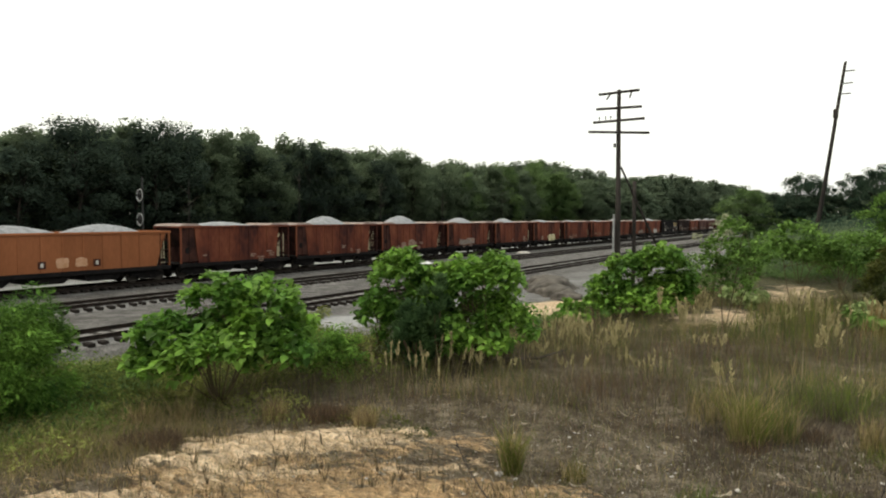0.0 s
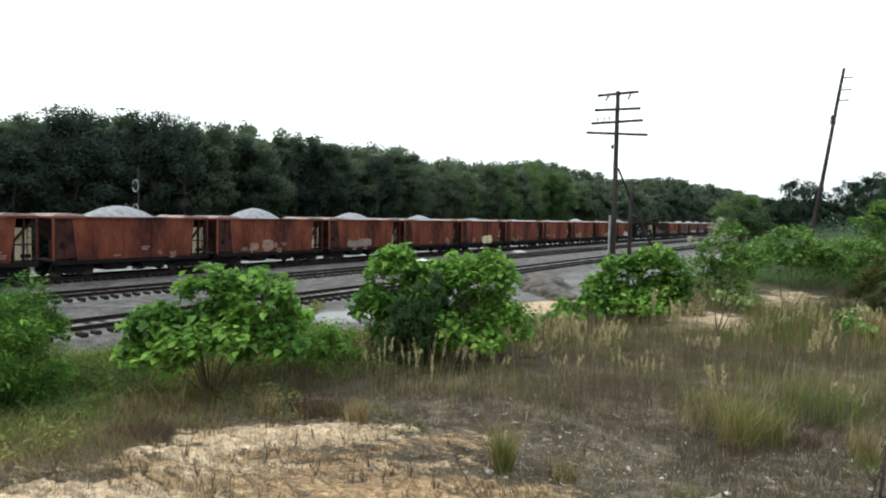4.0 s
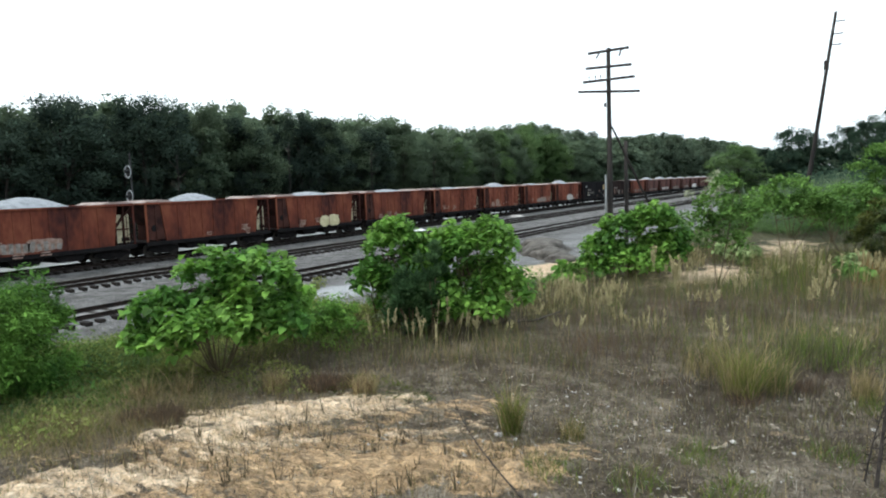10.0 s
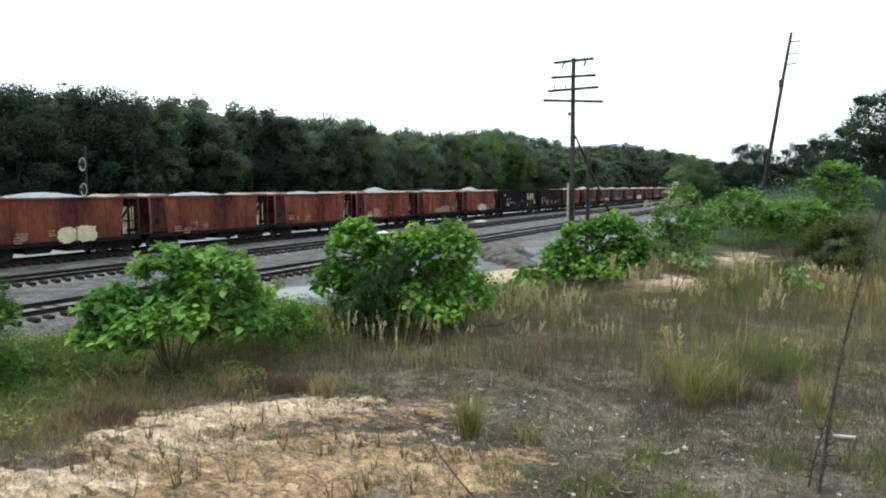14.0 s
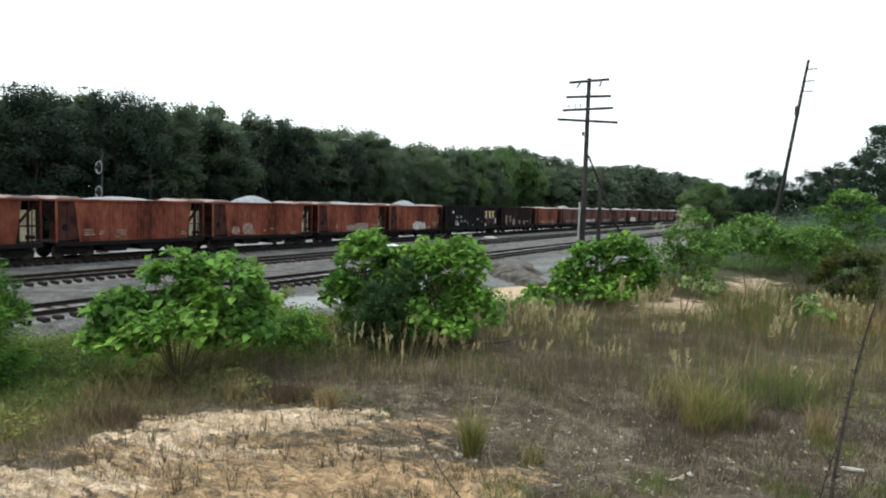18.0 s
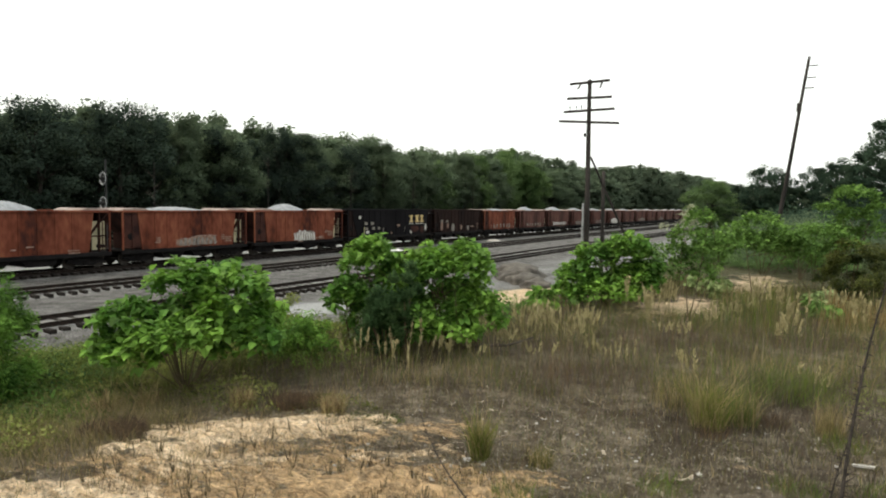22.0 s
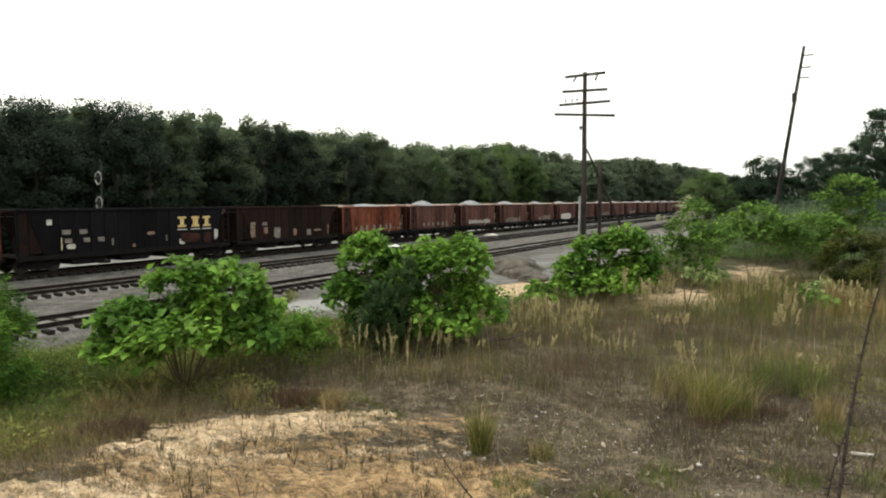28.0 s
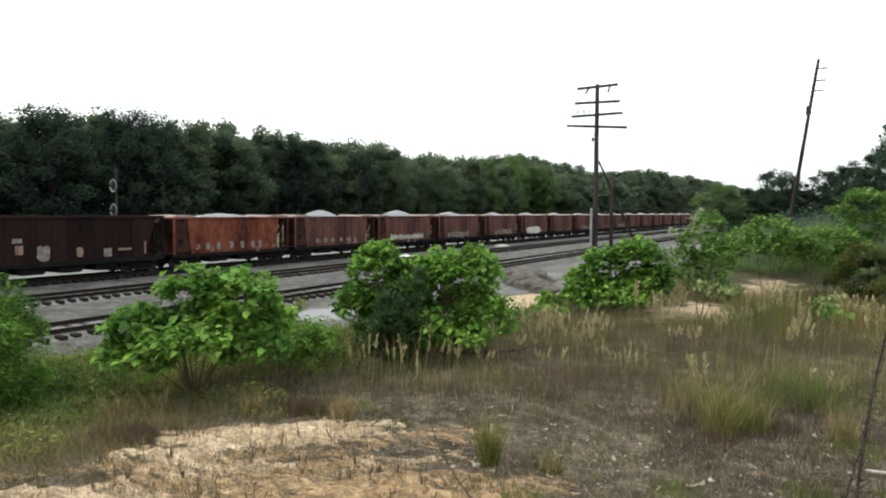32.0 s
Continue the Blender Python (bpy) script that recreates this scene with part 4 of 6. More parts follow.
def leaf_cloud(points, size, rng, shape=LEAF_SHAPE, faces=LEAF_FACES, droop=0.5, outward=None, spread=0.35, wild=0.45):
    """One mesh of separate leaves, one at each point, turned at random and drooping."""
    n = len(points)
    yaw = rng.uniform(0, 2 * np.pi, n)
    if outward is not None:
        yaw = np.arctan2(outward[:, 1], outward[:, 0]) - np.pi / 2 + rng.normal(0, 0.8, n)
    pitch = -droop + rng.normal(0, wild, n)
    roll = rng.normal(0, 0.5, n)
    s = size * np.exp(rng.normal(0, spread, n))
    cy, sy, cp, sp, cr, sr = np.cos(yaw), np.sin(yaw), np.cos(pitch), np.sin(pitch), np.cos(roll), np.sin(roll)
    v = shape[None] * s[:, None, None]
    x, y, z = v[..., 0], v[..., 1], v[..., 2]
    x, z = x * cr[:, None] + z * sr[:, None], -x * sr[:, None] + z * cr[:, None]
    y, z = y * cp[:, None] - z * sp[:, None], y * sp[:, None] + z * cp[:, None]
    x, y = x * cy[:, None] - y * sy[:, None], x * sy[:, None] + y * cy[:, None]
    verts = np.stack([x, y, z], -1) + points[:, None]
    k = len(shape)
    f = np.array(faces)
    allf = (np.arange(n) * k)[:, None, None] + f[None]
    return verts.reshape(-1, 3), allf.reshape(-1, f.shape[1])


def tree_proto(name, seed, height, radius, mat, trunk_bare=0.25, clumps=60, per=110, leaf=0.34, label="", category="tree", group=""):
    """Trunk and limbs with an uneven crown of leaf clumps; unit-built at the origin."""
    rng = np.random.default_rng(seed)
    th = empty(name, pose(0, 0, 0), label, category, group)
    bm = bmesh.new()
    a = Vector((0, 0, -0.3))
    for i in range(5):
        b = Vector((rng.normal(0, 0.15), rng.normal(0, 0.15), height * 0.82 * (i + 1) / 5))
        tube(bm, a, b, 0.026 * height * (1 - i * 0.17) * 0.6, 0.026 * height * (1 - (i + 1) * 0.17) * 0.6, 7)
        a = b
    centres = []
    for i in range(clumps):
        h = trunk_bare + (1 - trunk_bare) * rng.random() ** 0.8
        w = radius * (0.35 + 0.65 * math.sin(math.pi * min(1, (h - trunk_bare) / (1 - trunk_bare) * 0.85 + 0.12)))
        ang, r = rng.uniform(0, 2 * math.pi), w * math.sqrt(rng.random())
        c = np.array([r * math.cos(ang), r * math.sin(ang), h * height * rng.uniform(0.9, 1.02)])
        centres.append(c)
        if i % 3 == 0:
            z0 = c[2] * 0.7
            tube(bm, (0, 0, z0), Vector(c), 0.05, 0.015, 5)
    part("trunk", bm, M_TRUNK, th)
    pts, outs = [], []
    for c in centres:
        s = radius * rng.uniform(0.16, 0.36)
        p = rng.normal(0, 1, (per, 3))
        p /= np.linalg.norm(p, axis=1)[:, None]
        p *= (rng.random(per) ** 0.45)[:, None] * s * np.array([1, 1, 0.9])
        pts.append(c + p)
        outs.append(p * 0.8 + (c - (0, 0, height * 0.45)) * 0.3)
    P, O = np.concatenate(pts), np.concatenate(outs)
    v, f = leaf_cloud(P, leaf, rng, QUAD_SHAPE, QUAD_FACES, 0.3, O)
    soft_leaves("crown", v, f, O / np.linalg.norm(O, axis=1)[:, None], 4, mat, th)
    return th


def soft_leaves(name, v, f, out, k, mat, parent=None):
    """Leaves of k corners whose faces and shading turn with their clump's outside, as a dense crown shades."""
    leaf_of = f[:, 0] // k
    a, b, c = v[f[:, 0]], v[f[:, 1]], v[f[:, 2]]
    n = np.cross(b - a, c - a)
    n /= np.linalg.norm(n, axis=1)[:, None] + 1e-9
    away = (n * out[leaf_of]).sum(1) < 0
    f = f.copy()
    f[away] = f[away][:, ::-1]
    n[away] *= -1
    ob = raw_mesh(name, v.tolist(), f.tolist(), mat, parent, smooth=True)
    flat = np.zeros((len(out), 3))
    np.add.at(flat, leaf_of, n)
    mixed = out * 0.8 + flat / (np.linalg.norm(flat, axis=1)[:, None] + 1e-9) * 0.35
    mixed /= np.linalg.norm(mixed, axis=1)[:, None]
    ob.data.normals_split_custom_set_from_vertices(np.repeat(mixed, k, axis=0).tolist())
    return ob


def scaled(x, y, z, turn, sx, sz):
    return pose(x, y, z, 0, 0, turn) @ Matrix.Diagonal((sx, sx, sz, 1))


# wood edge beyond the tracks: (distance along the track, tree top)
EDGE = [(0, 10.3), (25, 10.5), (28, 11.9), (31, 12.3), (34, 12.4), (39, 12.7), (46, 12.7), (50, 12.6), (55, 13.4), (60, 12.6), (63, 13.1), (66, 12.4), (69, 12.7), (74, 13.9), (77, 12.6), (86, 12.6), (107, 13.6), (121, 15.9), (133, 16.2), (143, 14.9), (183, 15.2), (236, 18.8), (285, 18.9), (357, 20.5), (640, 20)]


def make_woods():
    rng = random.Random(7)
    front = [tree_proto("woodland_tree", 100 + i, 14, 2.9 + 0.4 * (i % 3), M_TREE, 0.18 + 0.06 * (i % 3), 112 + 8 * (i % 2), 230, 0.155,
                        "tall dark green broadleaf tree at the wood's edge", "tree", "trees of the wood edge") for i in range(6)]
    light = [tree_proto("pale_tree", 120 + i, 14, 3.3, M_TREE_L, 0.08, 96, 230, 0.155, "lighter green broadleaf tree at the wood's edge", "tree", "trees of the wood edge") for i in range(2)]
    dark = [tree_proto("cedar_tree", 160 + i, 14, 3.3 + 0.4 * i, M_TREE_D, 0.10, 104, 230, 0.155, "blackish green tree at the wood's edge, shade put into its leaf colour", "tree", "trees of the wood edge") for i in range(2)]
    back = [tree_proto("inner_tree", 130 + i, 14, 3.6, M_TREE, 0.25, 70, 70, 0.34, "tall dark tree standing deeper in the wood", "tree", "trees within the wood") for i in range(3)]
    far = [tree_proto("distant_tree", 140 + i, 14, 3.6, M_TREE_F, 0.05, 70, 70, 0.40, "distant dark green tree along the tracks, haze put into its leaf colour", "tree", "trees of the wood edge") for i in range(3)]
    bank = [tree_proto("bank_tree", 150 + i, 14, 3.5, M_TREE_B, 0.03, 110, 160, 0.21, "dark broadleaf tree on the near side of the tracks", "tree", "trees beyond the bank") for i in range(3)]
    placed = []
    y = -6.0
    while y < 640:
        step = 2.7 if y < 130 else 6.0 if y < 260 else 12
        for row, dx in enumerate((0, -6, -12) if y < 260 else (0, -9)):
            yy = y + rng.uniform(-1.2, 1.2) + row * 1.5
            xx = -56.0 + dx + rng.uniform(-1.8, 1.8)
            near_y = yy * 56 / (56 - dx)      # inner tops follow the eye's sight line over the wood's edge
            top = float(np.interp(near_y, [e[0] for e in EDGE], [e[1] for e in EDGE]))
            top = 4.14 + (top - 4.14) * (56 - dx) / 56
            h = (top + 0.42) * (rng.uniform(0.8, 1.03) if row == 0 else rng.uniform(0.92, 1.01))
            kinds = far if yy > 150 else back if row else front
            if row == 0 and yy <= 150 and (rng.random() < 0.03 and yy > 60 or 117 < yy < 137):
                kinds = light
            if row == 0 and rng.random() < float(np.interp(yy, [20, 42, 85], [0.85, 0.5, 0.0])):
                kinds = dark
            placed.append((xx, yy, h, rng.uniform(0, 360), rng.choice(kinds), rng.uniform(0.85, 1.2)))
        y += step
    used = set()
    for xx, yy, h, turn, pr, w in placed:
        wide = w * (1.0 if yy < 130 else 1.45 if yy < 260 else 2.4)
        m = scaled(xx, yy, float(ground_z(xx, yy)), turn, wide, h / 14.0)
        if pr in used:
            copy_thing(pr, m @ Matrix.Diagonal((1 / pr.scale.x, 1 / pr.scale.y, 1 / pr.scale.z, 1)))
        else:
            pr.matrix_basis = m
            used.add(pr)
    # undergrowth closing the wood's foot, its shade put into the leaf colour
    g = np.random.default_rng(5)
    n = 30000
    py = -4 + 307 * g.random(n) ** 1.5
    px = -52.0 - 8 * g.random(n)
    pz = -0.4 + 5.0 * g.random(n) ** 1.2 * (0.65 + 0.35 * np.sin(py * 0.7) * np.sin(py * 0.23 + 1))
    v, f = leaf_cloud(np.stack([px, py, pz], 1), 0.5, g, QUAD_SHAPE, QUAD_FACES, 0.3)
    tagged(raw_mesh("undergrowth", v.tolist(), f.tolist(), M_SHADE), "bushy undergrowth along the wood's foot, shade put into its leaf colour", "undergrowth", kind="stuff")
    n = 36000      # leafy lower growth that joins the crowns into one wall
    py = 10 + 170 * g.random(n) ** 1.2
    px = -56.5 - 3 * g.random(n)
    tops = np.interp(py, [e[0] for e in EDGE], [e[1] for e in EDGE])
    pz = tops * ((0.44 + 0.08 * wave(px * 0, py, 0.5, 6)) + (0.40 + 0.12 * wave(px * 0, py, 0.9, 4)) * g.random(n))
    keep = g.random(n) < np.interp(py, [26, 60], [0.25, 1.0])
    px, py, pz = px[keep], py[keep], pz[keep]
    v, f = leaf_cloud(np.stack([px, py, pz], 1), 0.36, g, QUAD_SHAPE, QUAD_FACES, 0.3)
    tagged(raw_mesh("understorey", v.tolist(), f.tolist(), M_TREE), "leafy understorey filling the wood between its trunks", "undergrowth", kind="stuff")
    # backing leaves close sky gaps, the wood's inner shade in their colour
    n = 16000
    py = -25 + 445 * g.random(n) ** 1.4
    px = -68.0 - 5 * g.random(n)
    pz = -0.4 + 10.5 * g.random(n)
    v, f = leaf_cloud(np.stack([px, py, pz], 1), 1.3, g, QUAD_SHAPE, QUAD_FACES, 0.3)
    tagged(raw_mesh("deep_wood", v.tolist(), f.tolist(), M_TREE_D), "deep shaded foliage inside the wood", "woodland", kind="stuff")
    n = 7000
    px, py = g.uniform(-22, 60, n), g.uniform(126, 150, n)
    v, f = leaf_cloud(np.stack([px, py, 1.5 + 6.5 * g.random(n)], 1), 1.2, g, QUAD_SHAPE, QUAD_FACES, 0.3)
    tagged(raw_mesh("deep_wood", v.tolist(), f.tolist(), M_TREE_F), "deep foliage behind the bank's trees, haze put into its leaf colour", "woodland", kind="stuff")
    # bare pale trunks showing at the wood's edge
    for yy, hh in ((38, 8), (52, 9.5), (66, 9), (82, 9), (101, 10)):
        th = empty("bare_trunk", pose(-52.4 + rng.uniform(-0.8, 0.4), yy, -0.45), "slender dark grey tree trunk before the wood", "tree trunk", "bare trunks of the wood edge")
        bm = bmesh.new()
        round_pole(bm, hh, 0.07, 0.03, (rng.uniform(-0.04, 0.04), rng.uniform(-0.04, 0.04)), 8)
        part("trunk", bm, M_POLE, th, smooth=True)
        for k in range(5):
            z = hh * rng.uniform(0.5, 0.95)
            an = rng.uniform(0, 6.28)
            part("limb", one(tube, (0, 0, z), (math.cos(an) * 0.9, math.sin(an) * 0.9, z + 0.7), 0.03, 0.012, 5), M_BARK, th)
    # trees on the bank's side
    side = [(-15.5, 112, 9.2, 2.1, 2), (-12.5, 120, 8.6, 1.4, 0), (-9.0, 118, 11.6, 1.0, 0), (-6.6, 122, 10.4, 1.1, 1), (-5.0, 118, 7.4, 1.3, 0), (-1.5, 120, 8.6, 1.3, 1), (1.5, 108, 8.8, 1.3, 0), (4.5, 100, 9.7, 1.2, 1), (6.3, 86, 11.8, 1.1, 0), (9.0, 82, 12.4, 1.2, 1), (12.5, 80, 11.6, 1.3, 0), (17, 82, 12, 1.4, 1), (23, 78, 11, 1.6, 0), (30, 76, 11.5, 1.6, 1), (3, 140, 10, 2.0, 0), (10, 130, 11, 2.0, 1), (-14, 170, 10, 2.2, 0), (-19, 200, 11, 2.2, 1)]
    last = []
    for i, (xx, yy, h, w, lt) in enumerate(side):
        pr = light[0] if lt == 2 else bank[i % 3]
        m = scaled(xx, yy, float(ground_z(xx, yy)) - 0.1, i * 77, w * h / 14, h / 14.0)
        if pr in bank and i >= len(side) - 3:
            last.append((pr, m))
            continue
        c = copy_thing(pr, m @ Matrix.Diagonal((1 / pr.scale.x, 1 / pr.scale.y, 1 / pr.scale.z, 1)))
        tagged(c, "light green broadleaf tree on the near side of the tracks" if lt == 2 else "dark broadleaf tree on the near side of the tracks", "tree", "trees beyond the bank")
    for pr, m in last:
        pr.matrix_basis = m


make_woods()


def bush(name, x, y, height, rx, ry, mat, leaf, n, seed, label, lobes=40, stems=9, shape=None, faces=None, low=0.0, droop=0.6, lobe=0.3, category="shrub", ragged=0.25):
    """A dome of leafy lobes over fanned stems; low is the bare share of its height."""
    rng = np.random.default_rng(seed)
    shape = LEAF_SHAPE if shape is None else shape
    faces = LEAF_FACES if faces is None else faces
    th = empty(name, pose(x, y, float(ground_z(x, y)) - 0.02), label, category)
    cs = []
    while len(cs) < lobes:
        d = rng.normal(0, 1, 3)
        d *= rng.random() ** 0.33 / np.linalg.norm(d)
        k = 1 + rng.normal(0, ragged) * 0.5
        cs.append(np.array([d[0] * rx * k, d[1] * ry * k, height * (low + (1 - low) * (0.5 + 0.5 * d[2] * k * 0.92))]))
    for i in range(stems):
        c = cs[i % lobes]
        r0 = 0.008 + 0.005 * rng.random()
        mid = np.array([c[0] * 0.42, c[1] * 0.42, c[2] * 0.55])
        bm = bmesh.new()
        sweep(bm, [(c[0] * 0.03, c[1] * 0.03, -0.03), mid, c], [r0, r0 * 0.75, r0 * 0.4], 6)
        part("stem", bm, M_STEM, th)
    per = n // lobes
    pts, outs = [], []
    for c in cs:
        sc = lobe * (rx + ry) / 2 * rng.uniform(0.7, 1.3)
        p = rng.normal(0, 1, (per, 3))
        p *= (rng.random(per) ** 0.4 * sc)[:, None] / np.linalg.norm(p, axis=1)[:, None]
        q = c + p * (1, 1, 0.8)
        q[:, 2] = np.maximum(q[:, 2], height * low * rng.uniform(0.7, 1.0, per) + 0.02)
        pts.append(q)
        outs.append(p + c * (0.7, 0.7, 0))
    v, f = leaf_cloud(np.concatenate(pts), leaf, rng, shape, faces, droop, np.concatenate(outs))
    raw_mesh("foliage", v.tolist(), f.tolist(), mat, th)
    return th


HEART = np.array([(0, 0, 0), (-0.30, 0.02, 0.05), (-0.44, 0.28, 0.05), (-0.24, 0.68, 0.0), (0, 1.0, -0.14), (0.24, 0.68, 0.0), (0.44, 0.28, 0.05), (0.30, 0.02, 0.05), (0, 0.45, -0.04)])
HEART_FACES = [(0, 8, 1), (1, 8, 2), (2, 8, 3), (3, 8, 4), (4, 8, 5), (5, 8, 6), (6, 8, 7), (7, 8, 0)]


FINE = np.array([(0, 0, 0), (-0.16, 0.5, 0.03), (0, 1.0, -0.05), (0.16, 0.5, 0.03)])


def lobed_shrub(name, x, y, lobes, leaf, mat, seed, label, stems=14, density=62, petals=7, category="shrub", up=0.55):
    """Stems fanning from one foot into leafy lobes: (right, behind, height, half width, half height) as seen from the road."""
    rng = np.random.default_rng(seed)
    th = empty(name, pose(x, y, float(ground_z(x, y)) - 0.02), label, category)
    far = np.array([x, y, 0]) / math.hypot(x, y)
    side = np.array([far[1], -far[0], 0])
    pts, outs, size, pitch = [], [], [], []
    heads = []
    for right, behind, z, rh, rv in lobes:
        c = side * right + far * behind + np.array([0, 0, z])
        n = max(6, int(density * (rh * (rh + rv)) / 0.16))
        for i in range(n):
            q = rng.normal(0, 1, 3)
            q /= np.linalg.norm(q)
            if q[2] < -0.35:
                q[2] = -q[2] * 0.6
            p = c + q * np.array([rh, rh, rv]) * rng.uniform(0.72, 1.08)
            if p[2] < 0.06:
                continue
            heads.append(p)
            out = q + np.array([0, 0, up])
            yaw0 = math.atan2(q[1], q[0])
            m = petals + int(rng.integers(-2, 3))
            for j in range(m):
                a = yaw0 + 2 * math.pi * j / m + rng.normal(0, 0.3)
                top_ = j < 2
                pts.append(p + 0.02 * np.array([math.cos(a), math.sin(a), 0]) + (0, 0, rng.uniform(-0.03, 0.03)))
                outs.append(a), pitch.append((0.25 if top_ else -0.45) + rng.normal(0, 0.3)), size.append(leaf * (0.6 if top_ else 1.0) * rng.uniform(0.6, 1.3))
    order = rng.permutation(len(heads))
    for i in range(min(stems, len(heads))):
        tip = heads[order[i]] * (0.92, 0.92, 0.95)
        path = [np.array([tip[0] * k ** 0.85, tip[1] * k ** 0.85, tip[2] * (1.2 * k - 0.2 * k * k) - 0.02 * (1 - k)]) + rng.normal(0, 0.006, 3) for k in (0, 0.2, 0.4, 0.6, 0.8, 1)]
        r0 = rng.uniform(0.006, 0.011)
        bm = bmesh.new()
        sweep(bm, path, [r0 * (1 - 0.12 * k) for k in range(6)], 6)
        part("stem", bm, M_STEM, th)
    for i in range(stems, min(3 * stems, len(heads))):
        tip, root = heads[order[i]], heads[order[i % stems]] * 0.72
        bm = bmesh.new()
        sweep(bm, [root, (root + tip) / 2 + (0, 0, 0.03), tip], [0.005, 0.004, 0.002], 5)
        part("branch", bm, M_STEM, th)
    P, yw, pt, sz = np.array(pts), np.array(outs) - np.pi / 2, np.array(pitch), np.array(size)
    rl = rng.normal(0, 0.3, len(P))
    v = HEART[None] * sz[:, None, None]
    X, Y, Z = v[..., 0], v[..., 1], v[..., 2]
    X, Z = X * np.cos(rl)[:, None] + Z * np.sin(rl)[:, None], -X * np.sin(rl)[:, None] + Z * np.cos(rl)[:, None]
    Y, Z = Y * np.cos(pt)[:, None] - Z * np.sin(pt)[:, None], Y * np.sin(pt)[:, None] + Z * np.cos(pt)[:, None]
    X, Y = X * np.cos(yw)[:, None] - Y * np.sin(yw)[:, None], X * np.sin(yw)[:, None] + Y * np.cos(yw)[:, None]
    verts = (np.stack([X, Y, Z], -1) + P[:, None]).reshape(-1, 3)
    faces = ((np.arange(len(P)) * len(HEART))[:, None, None] + np.array(HEART_FACES)[None]).reshape(-1, 3)
    raw_mesh("foliage", verts.tolist(), faces.tolist(), mat, th)
    return th


lobed_shrub("broadleaf_shrub", -4.72, 3.70, [(0.34, 0, 0.89, 0.36, 0.25), (-0.02, 0.1, 0.93, 0.28, 0.22), (-0.40, 0, 0.66, 0.31, 0.20), (-0.07, -0.25, 0.55, 0.42, 0.17), (0.50, -0.1, 0.45, 0.33, 0.25), (-0.44, -0.1, 0.42, 0.32, 0.20), (0.12, 0.3, 0.56, 0.44, 0.22), (0.62, 0.2, 0.58, 0.26, 0.26), (0.1, 0, 0.72, 0.3, 0.12)],
            0.074, M_LEAF, 1, "wide broad-leaved green sapling with fanned bare stems", 16, density=105)
lobed_shrub("broadleaf_shrub", -4.30, 5.85, [(-0.04, 0, 0.95, 0.31, 0.34), (-0.25, -0.1, 0.58, 0.28, 0.30), (0.30, 0.1, 0.80, 0.30, 0.28), (0.01, 0.1, 0.42, 0.34, 0.34), (-0.02, 0, 1.16, 0.16, 0.14), (0.35, 0.2, 0.5, 0.3, 0.3)],
            0.074, M_LEAF, 2, "tall broad-leaved green sapling with drooping leaves at the bank's edge", 10, density=105)
lobed_shrub("broadleaf_shrub", -3.45, 6.15, [(0.05, 0, 0.90, 0.39, 0.32), (0.26, -0.1, 0.48, 0.33, 0.31), (-0.05, -0.2, 0.28, 0.36, 0.26), (-0.36, 0.15, 0.82, 0.30, 0.30), (-0.34, -0.35, 0.36, 0.19, 0.24), (-0.22, 0.1, 1.0, 0.24, 0.2), (0.07, 0.2, 0.50, 0.40, 0.32), (0.14, 0, 1.12, 0.16, 0.14), (-0.15, -0.05, 0.92, 0.22, 0.22)],
            0.072, M_LEAF, 3, "broad-leaved green sapling beside a dark feathery shrub", 12, density=105)
bush("feathery_shrub", -3.84, 5.42, 0.74, 0.23, 0.23, M_LEAF_D, 0.045, 9000, 4, "dense dark green feathery shrub in dry grass", 34, 8, FINE, QUAD_FACES, 0.0, -0.6)
bush("feathery_shrub", -3.66, 5.56, 1.06, 0.17, 0.17, M_LEAF_D, 0.045, 5000, 24, "upright dark green feathery shrub leaning into a sapling", 26, 5, FINE, QUAD_FACES, 0.25, -0.8)
bush("fine_leaved_bush", -5.70, 2.42, 1.06, 0.50, 0.50, M_BUSH, 0.030, 66000, 5, "dense rounded fine-leaved green bush on the slope", 120, 9, FINE, QUAD_FACES, 0.0, 0.1, lobe=0.28)
lobed_shrub("broadleaf_shrub", -2.98, 10.25, [(0.34, 0, 0.93, 0.38, 0.30), (-0.12, 0, 0.79, 0.36, 0.30), (-0.36, -0.1, 0.45, 0.40, 0.32), (0.44, 0, 0.46, 0.40, 0.34), (-0.62, -0.3, 0.22, 0.26, 0.17), (0.05, -0.2, 0.30, 0.54, 0.28), (0.72, 0.1, 0.6, 0.24, 0.3)],
            0.08, M_LEAF, 6, "low wide broad-leaved green shrub near the telegraph pole", 12, density=120)
bush("broadleaf_shrub", -3.55, 9.4, 0.42, 0.38, 0.38, M_LEAF, 0.085, 420, 7, "small broad-leaved green weed at the bank's edge", 9, 4)
bush("broadleaf_shrub", 0.05, 10.6, 0.40, 0.3, 0.3, M_LEAF_Y, 0.09, 240, 17, "small broad-leaved weed among dry plumes", 9, 4)
bush("broadleaf_shrub", -4.55, 6.4, 0.55, 0.2, 0.2, M_LEAF, 0.07, 240, 18, "small broad-leaved weed above the pale chippings", 8, 4, low=0.2)
bush("fine_leaved_bush", -4.50, 4.95, 0.60, 0.32, 0.32, M_LEAF, 0.036, 8000, 19, "soft rounded fine-leaved bush between the saplings", 34, 7, FINE, QUAD_FACES, 0.0, 0.1)
bush("fine_leaved_bush", -5.25, 5.3, 0.6, 0.34, 0.34, M_WEED, 0.036, 6000, 20, "soft olive fine-leaved bush on the slope", 30, 6, FINE, QUAD_FACES, 0.0, 0.1)
